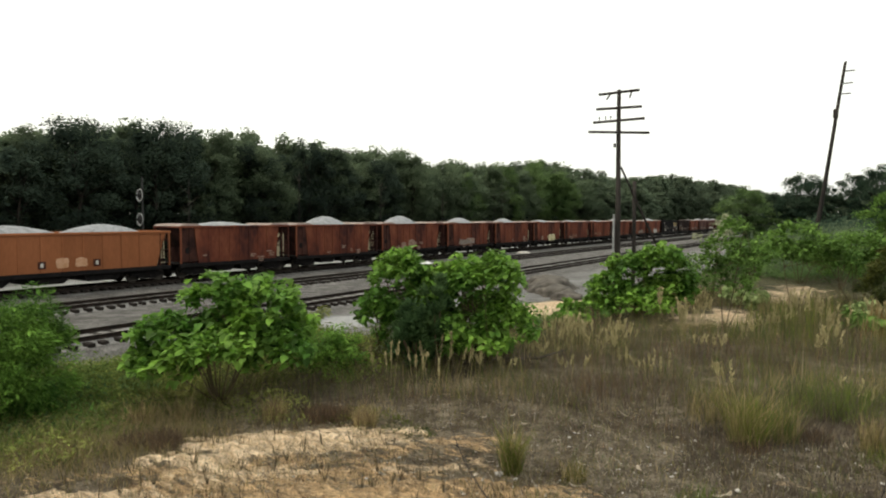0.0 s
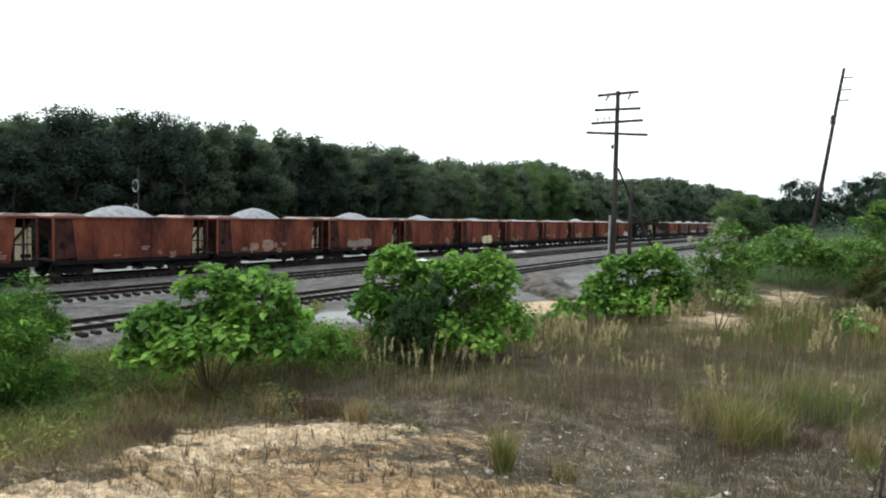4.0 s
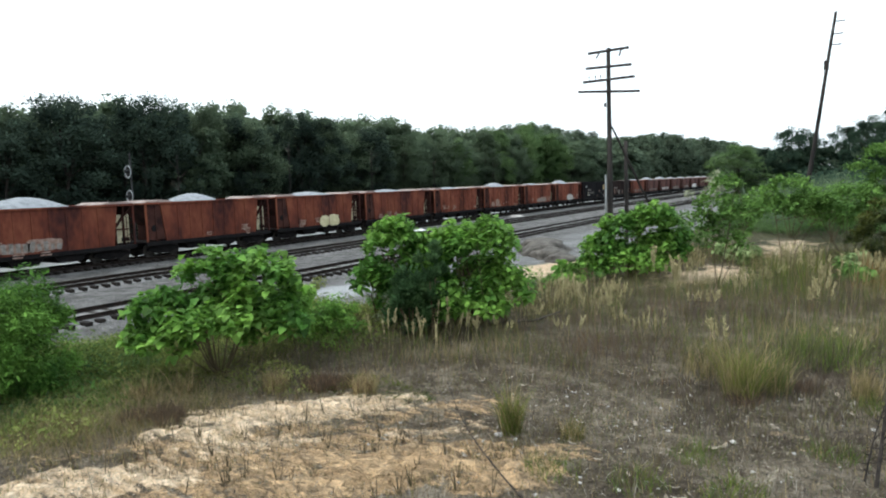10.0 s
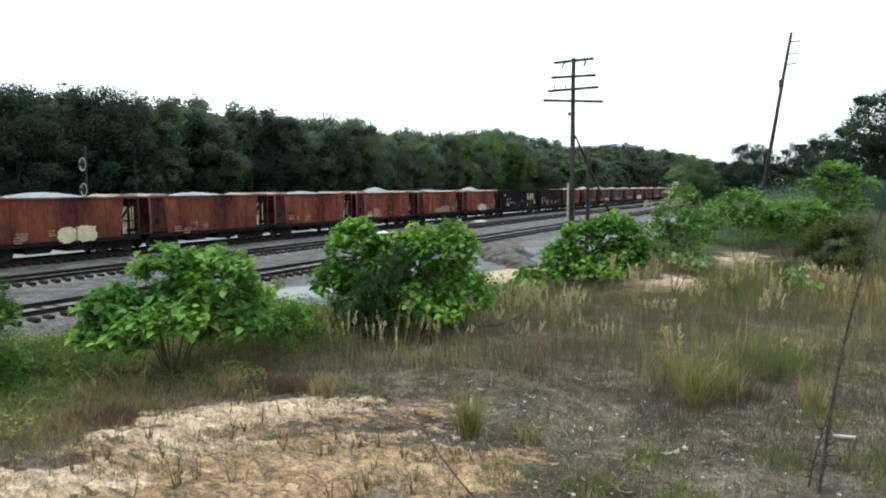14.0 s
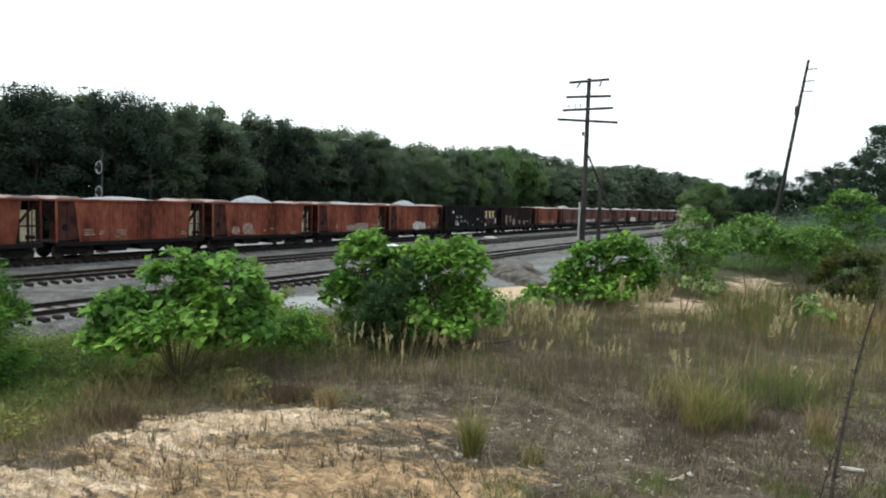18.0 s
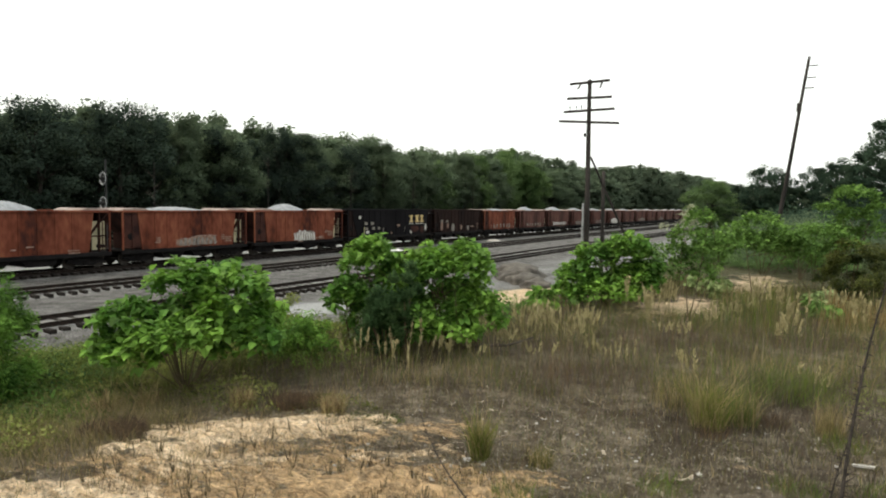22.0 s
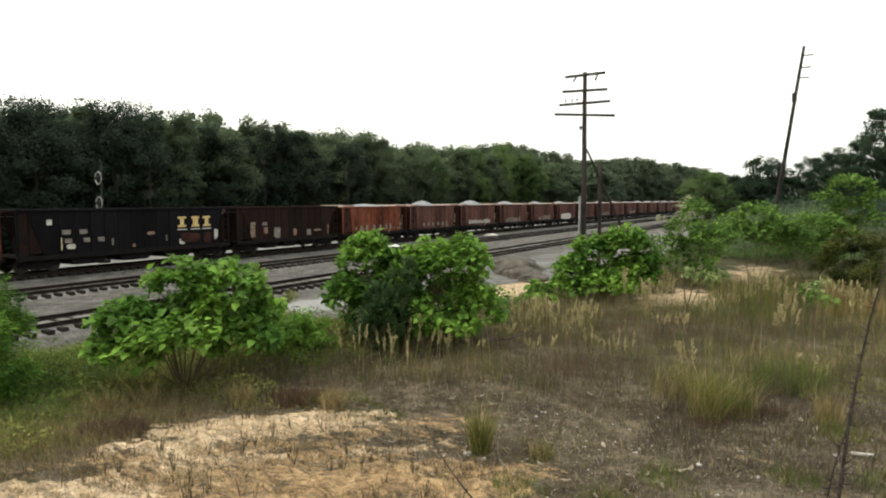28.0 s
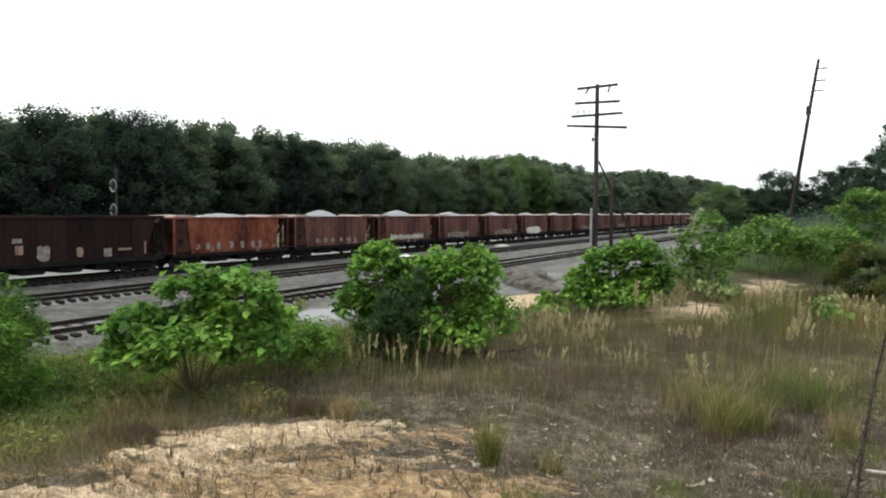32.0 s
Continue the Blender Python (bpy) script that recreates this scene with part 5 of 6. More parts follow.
lobed_shrub("sapling", -1.57, 9.67, [(0.08, 0, 1.44, 0.22, 0.20), (-0.05, 0, 1.18, 0.30, 0.24), (0.15, 0, 0.98, 0.34, 0.24), (-0.12, 0, 0.82, 0.22, 0.16), (0.38, 0.1, 1.08, 0.26, 0.2), (-0.25, 0.05, 1.0, 0.22, 0.2), (0.1, 0, 0.68, 0.26, 0.18)],
            0.05, M_LEAF_Y, 8, "slender green sapling with thin bare trunks above sand", 3, density=90, petals=6, category="tree")
lobed_shrub("sapling", -0.97, 12.5, [(-0.38, 0, 1.18, 0.34, 0.24), (0.05, 0, 1.40, 0.34, 0.20), (0.42, 0, 1.15, 0.36, 0.24), (-0.1, -0.1, 1.0, 0.44, 0.24), (0.68, 0.2, 0.98, 0.34, 0.26), (-0.62, 0.1, 0.95, 0.28, 0.24), (0.25, 0.2, 1.0, 0.4, 0.25)],
            0.06, M_LEAF_Y, 61, "spreading green sapling with an open leafy top on a bare trunk", 3, density=80, petals=6, category="tree")
lobed_shrub("sapling", 0.50, 14.2, [(0.0, 0, 1.94, 0.40, 0.20), (-0.38, 0, 1.66, 0.30, 0.18), (0.38, 0, 1.66, 0.34, 0.20), (0.05, 0, 1.5, 0.34, 0.22), (-0.2, 0.1, 1.2, 0.34, 0.26), (0.3, 0.1, 1.25, 0.3, 0.25)],
            0.06, M_LEAF_Y, 11, "tall green sapling with a flat leafy top above its neighbours", 4, density=80, petals=6, category="tree")
lobed_shrub("sapling", -0.05, 13.6, [(-0.3, 0, 0.92, 0.40, 0.28), (0.1, 0, 1.2, 0.38, 0.25), (0.38, 0, 0.95, 0.34, 0.32), (-0.62, 0.1, 0.9, 0.3, 0.22)],
            0.06, M_LEAF_Y, 62, "bushy green sapling beside a dark olive shrub", 5, density=80, petals=6, category="tree")
SAPS = [(-2.3, 16.6, 1.05, 0.5, 0.1), (-1.3, 18.5, 1.45, 0.7, 0.2), (0.0, 18.6, 1.5, 0.7, 0.15), (-0.4, 17.2, 1.3, 0.6, 0.2)]
for i, (x, y, h, w, bare_) in enumerate(SAPS):
    bush("sapling", x, y, h, w, w, M_LEAF_Y, 0.06, 3600, 60 + i, "bushy green sapling among dry grass", 22, 5, FINE, QUAD_FACES, bare_, 0.2, lobe=0.34, ragged=0.6)
for i, (x, y, h) in enumerate(((-1.95, 12.9, 0.42), (-1.6, 12.5, 0.38), (0.05, 11.6, 0.4))):
    bush("broadleaf_shrub", x, y, h, 0.24, 0.24, M_LEAF_P, 0.085, 260, 140 + i, "small pale broad-leaved weed before the saplings", 9, 4, low=0.3)
bush("olive_shrub", 0.52, 13.2, 1.18, 0.52, 0.52, M_LEAF_O, 0.05, 12000, 12, "dense dark olive shrub with reddish leaves", 40, 7, FINE, QUAD_FACES, 0.0, 0.1)
bush("olive_shrub", -2.78, 13.6, 0.95, 0.36, 0.36, M_LEAF_Y, 0.045, 4200, 212, "soft yellow-olive shrub beside a slender sapling", 26, 5, FINE, QUAD_FACES, 0.0, 0.1, lobe=0.3, ragged=0.5)
bush("pale_flowering_shrub", -2.55, 14.2, 1.75, 0.32, 0.32, M_PALELEAF, 0.055, 900, 13, "shrub with pale dusty flower heads", 12, 4, FINE, QUAD_FACES, 0.62, 0.1, ragged=0.6)
bush("pale_flowering_shrub", -4.45, 5.66, 0.62, 0.26, 0.26, M_PALELEAF, 0.038, 620, 14, "low weed with pale flower heads", 12, 4, FINE, QUAD_FACES, 0.2, 0.1, ragged=0.6)


def herbs(name, cx, cy, rx, ry, height, n, leaf, mat, seed, label, shape=FINE, faces=QUAD_FACES):
    """A low uneven mass of weeds over an oval of ground."""
    rng = np.random.default_rng(seed)
    a, r = rng.uniform(0, 2 * np.pi, n), np.sqrt(rng.random(n))
    x, y = cx + rx * r * np.cos(a), cy + ry * r * np.sin(a)
    hump = np.clip(0.55 + 0.6 * wave(x, y, 2.4, seed) + 0.3 * wave(x, y, 6.1, seed + 1), 0.08, 1.3) * (1 - 0.6 * r ** 3)
    z = ground_z(x, y) + height * hump * rng.random(n) ** 0.6
    v, f = leaf_cloud(np.stack([x, y, z], 1), leaf, rng, shape, faces, -0.3)
    return tagged(raw_mesh(name, v.tolist(), f.tolist(), mat), label, "weeds", kind="stuff")


herbs("slope_weeds", -7.4, 4.8, 2.6, 3.6, 0.26, 24000, 0.032, M_WEED, 71, "tangled olive and yellow-green weeds on the bank's slope")
herbs("slope_weeds", -6.2, 2.4, 1.6, 1.5, 0.24, 9000, 0.032, M_LEAF_D, 72, "tangled green weeds on the bank's slope")
herbs("slope_weeds", -6.3, 3.2, 1.0, 0.9, 0.34, 5000, 0.036, M_WEED, 81, "leafy yellow-green weeds on the bank's slope")
herbs("edge_weeds", -4.85, 5.4, 1.0, 1.1, 0.46, 9000, 0.034, M_WEED, 73, "knee-high green weeds between the saplings")
herbs("olive_weeds", -6.0, 3.6, 1.5, 1.8, 0.24, 11000, 0.032, M_WEED, 80, "brownish olive weeds on the bank's slope")
herbs("edge_weeds", -4.6, 8.3, 1.0, 2.2, 0.4, 7000, 0.045, M_LEAF_Y, 74, "green weeds along the bank's edge")
herbs("thicket", -0.9, 20.5, 2.0, 1.6, 0.7, 9000, 0.075, M_TREE_L, 75, "dense green sapling thicket behind the dry grass")
herbs("thicket", -1.3, 24, 2.8, 4.0, 1.1, 12000, 0.11, M_TREE, 76, "dense green thicket along the bank")
herbs("thicket", -1.6, 40, 4.6, 12.0, 1.5, 18000, 0.18, M_TREE, 77, "dense green thicket along the bank")
herbs("thicket", 2.5, 70, 10.0, 20.0, 2.4, 20000, 0.3, M_TREE_B, 78, "dark bushes on the bank before the trees")
herbs("thicket", 9.6, 44, 6.0, 9.0, 4.6, 20000, 0.22, M_TREE_B, 85, "dark bushes at the edge of a rough meadow")
herbs("slope_weeds", -5.3, 2.8, 0.55, 0.5, 0.26, 3600, 0.036, M_LEAF_Y, 83, "leafy yellow-green weeds beside the sand")
herbs("slope_weeds", -4.95, 2.72, 0.5, 0.4, 0.24, 3600, 0.030, M_WEED, 86, "leafy yellow-green weeds at the sand's edge")
herbs("slope_weeds", -4.75, 2.2, 0.5, 0.5, 0.18, 2600, 0.028, M_WEED, 88, "low yellow-green weeds at the sand's edge")
herbs("slope_weeds", -5.6, 3.5, 0.9, 0.6, 0.32, 4600, 0.032, M_WEED, 87, "leafy yellow-green weeds below the sapling")
herbs("ground_weeds", -4.75, 3.1, 0.6, 0.6, 0.14, 2600, 0.020, M_LEAF_O, 84, "low olive weeds beside the sand")
herbs("ground_weeds", -3.3, 3.95, 0.7, 0.22, 0.12, 1500, 0.022, M_LEAF_O, 82, "low brown-olive weeds at the sand's edge")
herbs("ground_weeds", -4.15, 3.75, 0.55, 0.35, 0.15, 1600, 0.026, M_WEED, 79, "low olive weeds at the sand's edge")


# ---- grass ----
def blades(px, py, height, width, colours, rng, lean=0.35):
    """Tapered bent blades standing on the ground; returns vertices, faces, tints."""
    n = len(px)
    pz = ground_z(px, py) - 0.01
    h = height * np.exp(rng.normal(0, 0.28, n))
    ang = rng.uniform(0, 2 * np.pi, n)
    lx, ly = np.cos(ang) * lean * h * rng.random(n), np.sin(ang) * lean * h * rng.random(n)
    wa = rng.uniform(0, np.pi, n)
    wx, wy = np.cos(wa) * width, np.sin(wa) * width
    z = np.zeros(n)
    v = np.stack([np.stack([px - wx, py - wy, pz], 1), np.stack([px + wx, py + wy, pz], 1),
                  np.stack([px + wx * 0.7 + lx * 0.35, py + wy * 0.7 + ly * 0.35, pz + h * 0.55], 1), np.stack([px - wx * 0.7 + lx * 0.35, py - wy * 0.7 + ly * 0.35, pz + h * 0.55], 1),
                  np.stack([px + lx, py + ly, pz + h], 1)], 1)
    b = (np.arange(n) * 5)[:, None]
    f4, f3 = b + np.array([[0, 1, 2, 3]]), b + np.array([[3, 2, 4]])
    k = len(colours)      # one colour leads in each patch
    lead = (0.5 + 0.5 * wave(px, py, 1.9, k)) * k + rng.normal(0, 0.22 * k, n)
    pick = np.clip(lead.astype(int), 0, k - 1)
    c = np.array(colours)[pick] * rng.uniform(0.75, 1.25, (n, 1))
    c = np.concatenate([c, np.ones((n, 1))], 1)
    return v.reshape(-1, 3), f4.tolist() + f3.tolist(), np.repeat(c, 5, axis=0)


STRAW, RUSSET, GREY, GREEN, OLIVE = (0.40, 0.31, 0.155), (0.18, 0.115, 0.066), (0.138, 0.110, 0.080), (0.10, 0.15, 0.03), (0.155, 0.145, 0.045)


def field(name, n, inside, height, width, colours, label, seed, lean=0.35, kind="stuff"):
    rng = np.random.default_rng(seed)
    px, py = inside(rng, n)
    v, f, c = blades(px, py, height, width, colours, rng, lean)
    ob = raw_mesh(name, v.tolist(), f, M_GRASS, tint=c)
    return tagged(ob, label, "grass", kind=kind)


def strip(p0, p1, y0, y1, bare=0.0, skew=0.0):
    """Random places between two lines along the bank, thinned where sand lies."""
    def pick(rng, n):
        x, y = -rng.uniform(p0, p1, n), rng.uniform(y0, y1, n)
        x = x + skew * (y - y0)
        sand, clay, *_ = cover(x, y)
        keep = rng.random(n) > np.clip(sand * 1.15 + bare * clay, 0, 0.93)
        keep &= (0.5 + 0.5 * wave(x, y, 1.6, 3)) > 0.25 * rng.random(n)
        return x[keep], y[keep]
    return pick


GRASS_LINE = ((-4.4, -3.6, -3.2, -2.6, -2.0, -1.4, -0.8, -0.1, 0.5, 4), (3.2, 3.65, 4.1, 4.3, 4.5, 4.7, 4.9, 5.4, 6.1, 8.5))


def wedge(near, far):
    """The dry grass between the bare ground and the bank's edge, from one distance behind its front to another."""
    def pick(rng, n):
        x, y = rng.uniform(-5.0, 4.0, n), rng.uniform(3.2, 15, n)
        d = y - np.interp(x, *GRASS_LINE) + 0.25 * wave(x, y, 2.2, 8)
        keep = (d > near) & (d < far) & (cover(x, y)[0] < 0.35)
        keep &= (0.5 + 0.5 * wave(x, y, 3.3, 9)) > 0.55 * rng.random(n)
        return x[keep], y[keep]
    return pick


field("front_grass", 46000, wedge(-0.1, 1.3), 0.13, 0.0016, [RUSSET, GREY, GREY, GREY, OLIVE], "short dry grey and russet grass", 20)
field("dry_grass", 95000, wedge(0.6, 12), 0.20, 0.0019, [RUSSET, GREY, GREY, OLIVE, GREEN, OLIVE, STRAW], "dry straw, grey and green grass on the bank top", 21, 0.9)
field("tall_grass", 6000, wedge(1.8, 12), 0.32, 0.0017, [STRAW, GREEN, OLIVE], "taller bleached grass stalks", 24)
field("dry_stems", 800, wedge(1.3, 8), 0.34, 0.0022, [STRAW, (0.40, 0.33, 0.20), (0.09, 0.07, 0.05), (0.42, 0.36, 0.24)], "scattered bleached and dark upright weed stems", 25, 0.15)
field("dead_stems", 30000, wedge(0.5, 7), 0.17, 0.0018, [(0.125, 0.097, 0.080), (0.155, 0.121, 0.092), (0.105, 0.082, 0.068)], "thicket of purple-grey dead weed stems in the grass", 26, 0.5)
field("meadow_grass", 16000, lambda rng, n: (rng.uniform(0.9, 14, n), rng.uniform(14.5, 34, n)), 0.30, 0.012, [(0.10, 0.125, 0.055), (0.085, 0.115, 0.05), (0.135, 0.13, 0.07)], "grey-green rough meadow behind the dry grass", 27, 0.6)
field("grey_stubble", 15000, lambda rng, n: (rng.uniform(-1.0, 2.2, n), rng.uniform(4.1, 6.8, n)), 0.07, 0.0018, [(0.095, 0.075, 0.06), (0.13, 0.105, 0.085), (0.08, 0.065, 0.05), OLIVE], "low grey-brown stubble on the bank's bare top", 28, 0.8)
field("slope_grass", 60000, strip(4.7, 9.0, 1.5, 14), 0.13, 0.0018, [GREEN, (0.16, 0.19, 0.05), OLIVE, GREEN, OLIVE], "rough green grass on the bank's slope", 22, 0.9)
field("sparse_grass", 16000, strip(-3.0, 4.4, 1.8, 5.6, 0.5), 0.06, 0.0016, [GREY, STRAW, OLIVE, RUSSET], "thin dry tufts on the bare sandy ground", 23)


def tuft(x, y, height, radius, n, colours, seed, label, width=0.003, lean=0.75):
    rng = np.random.default_rng(seed)
    z0 = float(ground_z(x, y))
    th = empty("grass_tuft", pose(x, y, z0), label, "grass tuft")
    for name, cols, share in (("green_foliage", colours[:-1], 0.7), ("dry_foliage", colours[-1:], 0.3)):
        m = int(n * share)
        a, r = rng.uniform(0, 2 * np.pi, m), radius * np.sqrt(rng.random(m))
        v, f, c = blades(x + r * np.cos(a), y + r * np.sin(a), height, width, cols, rng, lean)
        v -= (x, y, z0)
        raw_mesh(name, v.tolist(), f, M_GRASS, th, tint=c)
    return th


LIME, UMBER = (0.165, 0.215, 0.03), (0.095, 0.07, 0.05)
tuft(-1.83, 3.66, 0.235, 0.06, 520, [OLIVE, LIME, GREEN, STRAW], 31, "upright yellow-green grass tuft on sandy ground", 0.002)
tuft(-1.45, 3.75, 0.12, 0.08, 220, [OLIVE, STRAW], 35, "small faded grass tuft on sandy ground", 0.0016)
tuft(-0.66, 5.12, 0.36, 0.12, 620, [LIME, OLIVE, LIME, STRAW], 32, "large loose lime-green grass tussock with straw stalks", 0.0018, 1.0)
tuft(-0.46, 5.32, 0.30, 0.12, 320, [LIME, OLIVE, GREEN, STRAW], 38, "loose lime-green grass beside a tussock", 0.0018, 1.1)
tuft(-0.62, 5.00, 0.09, 0.13, 360, [UMBER, RUSSET, UMBER], 39, "dark brown dead grass under a lime-green tussock", 0.0018, 1.1)
tuft(-0.30, 5.45, 0.10, 0.16, 420, [UMBER, RUSSET, UMBER], 37, "dark brown dead grass at a tussock's foot", 0.0018, 1.0)
tuft(-0.20, 6.25, 0.24, 0.36, 900, [GREEN, LIME, GREEN, GREY], 33, "low spreading green grass patch beside a tussock", 0.0018, 1.0)
tuft(-0.95, 5.6, 0.24, 0.26, 380, [OLIVE, GREY, STRAW], 36, "loose faded straw and olive grass", 0.0017, 1.0)
tuft(0.12, 5.4, 0.22, 0.10, 240, [STRAW, OLIVE], 34, "straw-coloured grass tuft beside the gravel", 0.0018)
for i, (x, y) in enumerate(((-3.72, 3.84), (-3.60, 3.80), (-3.50, 3.90), (-4.15, 2.78), (-4.05, 2.72), (-4.25, 2.62), (-3.2, 3.85), (-3.92, 3.60), (-4.45, 3.15), (-4.6, 2.9), (0.36, 4.30), (0.55, 4.45), (0.5, 4.1), (-0.05, 4.15), (-0.9, 3.25), (-0.45, 3.35), (-1.35, 3.2), (-0.7, 3.75), (0.2, 5.15))):
    kind_ = 0 if i < 6 else 1 if i < 10 else 2
    tuft(x, y, (0.10, 0.16, 0.085)[kind_], (0.12, 0.10, 0.16)[kind_], (520, 300, 190)[kind_], ([UMBER, RUSSET, UMBER], [OLIVE, STRAW, RUSSET], [LIME, GREEN, OLIVE])[kind_], 40 + i,
         ("dense tuft of dark umber dead grass at the sand's edge", "tuft of bent straw-brown grass at the sand's edge", "low green grass tuft on grey dirt")[kind_], 0.0019, (0.9, 0.8, 1.3)[kind_])


def plume(x, y, height, seed, n=9):
    """Feathery seed heads on straw stalks."""
    rng = np.random.default_rng(seed)
    z0 = float(ground_z(x, y))
    th = empty("plume_grass", pose(x, y, z0), "pale straw plume grass with feathery seed heads", "grass plume", "plumes of dry grass")
    bm = bmesh.new()
    pts = []
    for i in range(n):
        bx, by = rng.normal(0, 0.08 if y < 8.5 else 0.06, 2)
        h = height * rng.uniform(0.6, 1.05)
        tx, ty = bx + rng.normal(0, 0.055), by + rng.normal(0, 0.055)
        tube(bm, (bx, by, -0.02), (tx, ty, h), 0.0022, 0.001, 3)
        k = rng.uniform(rng.uniform(0.45, 0.7), 1.0, 34)
        pts.append(np.stack([bx + (tx - bx) * k, by + (ty - by) * k, h * k], 1) + rng.normal(0, 0.0045 if y < 8 else 0.008, (34, 3)))
    part("stalks", bm, M_STRAW, th)
    v, f = leaf_cloud(np.concatenate(pts), 0.034 if y < 8 else 0.046, rng, FINE, QUAD_FACES, -1.3, wild=0.2)
    raw_mesh("seed_heads", v.tolist(), f.tolist(), M_STRAW, th)


M_STRAW = material("bleached_straw", [(0.30, 0.26, 0.135), (0.54, 0.47, 0.265)], 0.85, 4, 30, 0.4, 0, island=0.3, translucent=0.3)
PLUMES = [(-3.28, 7.15), (-3.05, 7.3), (-2.86, 7.39), (-2.62, 7.54), (-2.75, 7.2), (-1.72, 6.45), (-2.06, 9.21), (-1.95, 8.8), (-0.96, 9.84), (-0.75, 10.2), (-0.44, 10.68), (0.21, 11.06), (0.35, 10.8), (0.68, 10.8), (0.95, 10.6), (1.2, 10.9), (-3.65, 5.35), (-3.45, 5.45), (-3.9, 5.05), (-3.3, 4.9), (-3.15, 5.6), (-1.2, 9.0), (-2.4, 9.6), (-0.2, 9.6), (0.5, 9.9)]
more = random.Random(77)
PLUMES += [(more.uniform(-3.3, -1.7), more.uniform(5.6, 8.4)) for k in range(15)] + [(more.uniform(-2.4, 1.5), more.uniform(8.6, 11.2)) for k in range(6)] + [(more.uniform(-2.6, 0.2), more.uniform(6.2, 8.4)) for k in range(4)]
for i, (x, y) in enumerate(PLUMES):
    plume(x, y, ((0.42 if i < 25 else 0.33) if y < 8.5 else 0.5) * more.uniform(0.65, 1.15), 200 + i, more.choice((4, 6, 8)) if y < 8 else more.choice((3, 5, 8)))

# ---- small things on the bare ground ----
def stone(x, y, r, seed):
    rng = random.Random(seed)
    bm = bmesh.new()
    bmesh.ops.create_icosphere(bm, subdivisions=1, radius=r)
    for v in bm.verts:
        v.co *= rng.uniform(0.75, 1.2)
        v.co.z *= 0.6
    ob = link_mesh("pebble", bm, M_STONE)
    ob.matrix_basis = pose(x, y, float(ground_z(x, y)) + r * 0.25, 0, 0, rng.uniform(0, 360))
    tagged(ob, "pale grey pebble lying on dry dirt", "pebble", "pebbles on the bare ground")


def make_pebbles():
    rng = random.Random(11)
    n = 0
    for k in range(420):
        x, y = rng.uniform(-2.8, 1.2), rng.uniform(2.6, 5.4)
        if y > 4.6 + 0.4 * x + 0.9 or rng.random() < float(cover(np.array([x]), np.array([y]))[0][0]):
            continue
        stone(x, y, rng.choice((0.006, 0.008, 0.008, 0.011, 0.014)), k)
        n += 1
        if n > 190:
            break
    for i, (x, y, r) in enumerate(((-1.5, 3.95, 0.018), (-0.57, 4.1, 0.02), (-0.28, 5.2, 0.022), (-0.95, 4.2, 0.018), (-1.88, 3.58, 0.03), (-1.75, 3.55, 0.02), (0.15, 4.75, 0.018), (-0.35, 4.45, 0.018))):
        stone(x, y, r, 900 + i)


make_pebbles()


def dead_stalk(x, y, tip, seed, label, r=0.009, burrs=46):
    """A thin dry stem with short side twigs and burrs."""
    rng = random.Random(seed)
    z0 = float(ground_z(x, y))
    th = empty("dead_stalk", pose(x, y, z0), label, "dry stalk")
    tip = Vector(tip) - Vector((x, y, z0))
    bend = Vector((-tip.y, tip.x, 0)) * 0.05
    at = lambda k: tip * k + bend * math.sin(math.pi * k)
    bm = bmesh.new()
    sweep(bm, [at(i / 8) for i in range(9)], [r * (1 - 0.09 * i) for i in range(9)], 6)
    part("stem", bm, M_DEADSTEM, th)
    for i in range(burrs):
        k = rng.uniform(0.05, 0.95)
        p = at(k)
        d = Vector((rng.gauss(0, 1), rng.gauss(0, 1), rng.uniform(-0.2, 1))).normalized() * rng.uniform(0.015, 0.075) * (1.25 - k)
        part("twig", one(tube, p, p + d, 0.0035, 0.001, 4), M_DEADSTEM, th)


M_DEADSTEM = material("blackened_dry_stem", [(0.018, 0.014, 0.012), (0.05, 0.04, 0.032)], 0.9, 20, 80, 0.4, 0.3)
dead_stalk(0.14, 3.80, (0.41, 4.58, 4.03), 1, "tall dark dead weed stalk with burrs", 0.0095, 110)
dead_stalk(0.09, 3.84, (0.20, 4.06, 3.0), 3, "thin dark dead weed stem beside a taller stalk", 0.005, 26)
dead_stalk(-1.36, 2.85, (-2.31, 3.66, 2.80), 2, "thin arching dry weed stem", 0.0048, 18)


def make_litter():
    z = float(ground_z(0.3, 4.83)) + 0.012
    bm = one(box, 0, 0, 0, 0.13, 0.022, 0.02, 0.005)
    ob = link_mesh("white_stick", bm, M_WHITE)
    ob.matrix_basis = pose(0.3, 4.83, z, 0, 0, 12)
    tagged(ob, "short bleached white stick on grey dirt", "stick")
    rng = random.Random(3)
    for i in range(120):
        x, y = (rng.uniform(-4.1, 0.4), rng.uniform(2.2, 4.6)) if i < 60 else (rng.uniform(-4.0, -1.7), rng.uniform(1.9, 3.8))
        z0 = float(ground_z(x, y))
        bm = bmesh.new()
        for k in range(rng.randint(2, 5)):
            an = rng.uniform(0, 6.28)
            tube(bm, (0, 0, -0.01), (math.cos(an) * 0.03, math.sin(an) * 0.03, rng.uniform(0.05, 0.14)), 0.003, 0.0015, 4)
        ob = link_mesh("dry_seedling", bm, M_STEM)
        ob.matrix_basis = pose(x, y, z0)
        tagged(ob, "short brown dry seedling stalks on sandy ground", "dry weed", "dry seedlings on the sand")


make_litter()


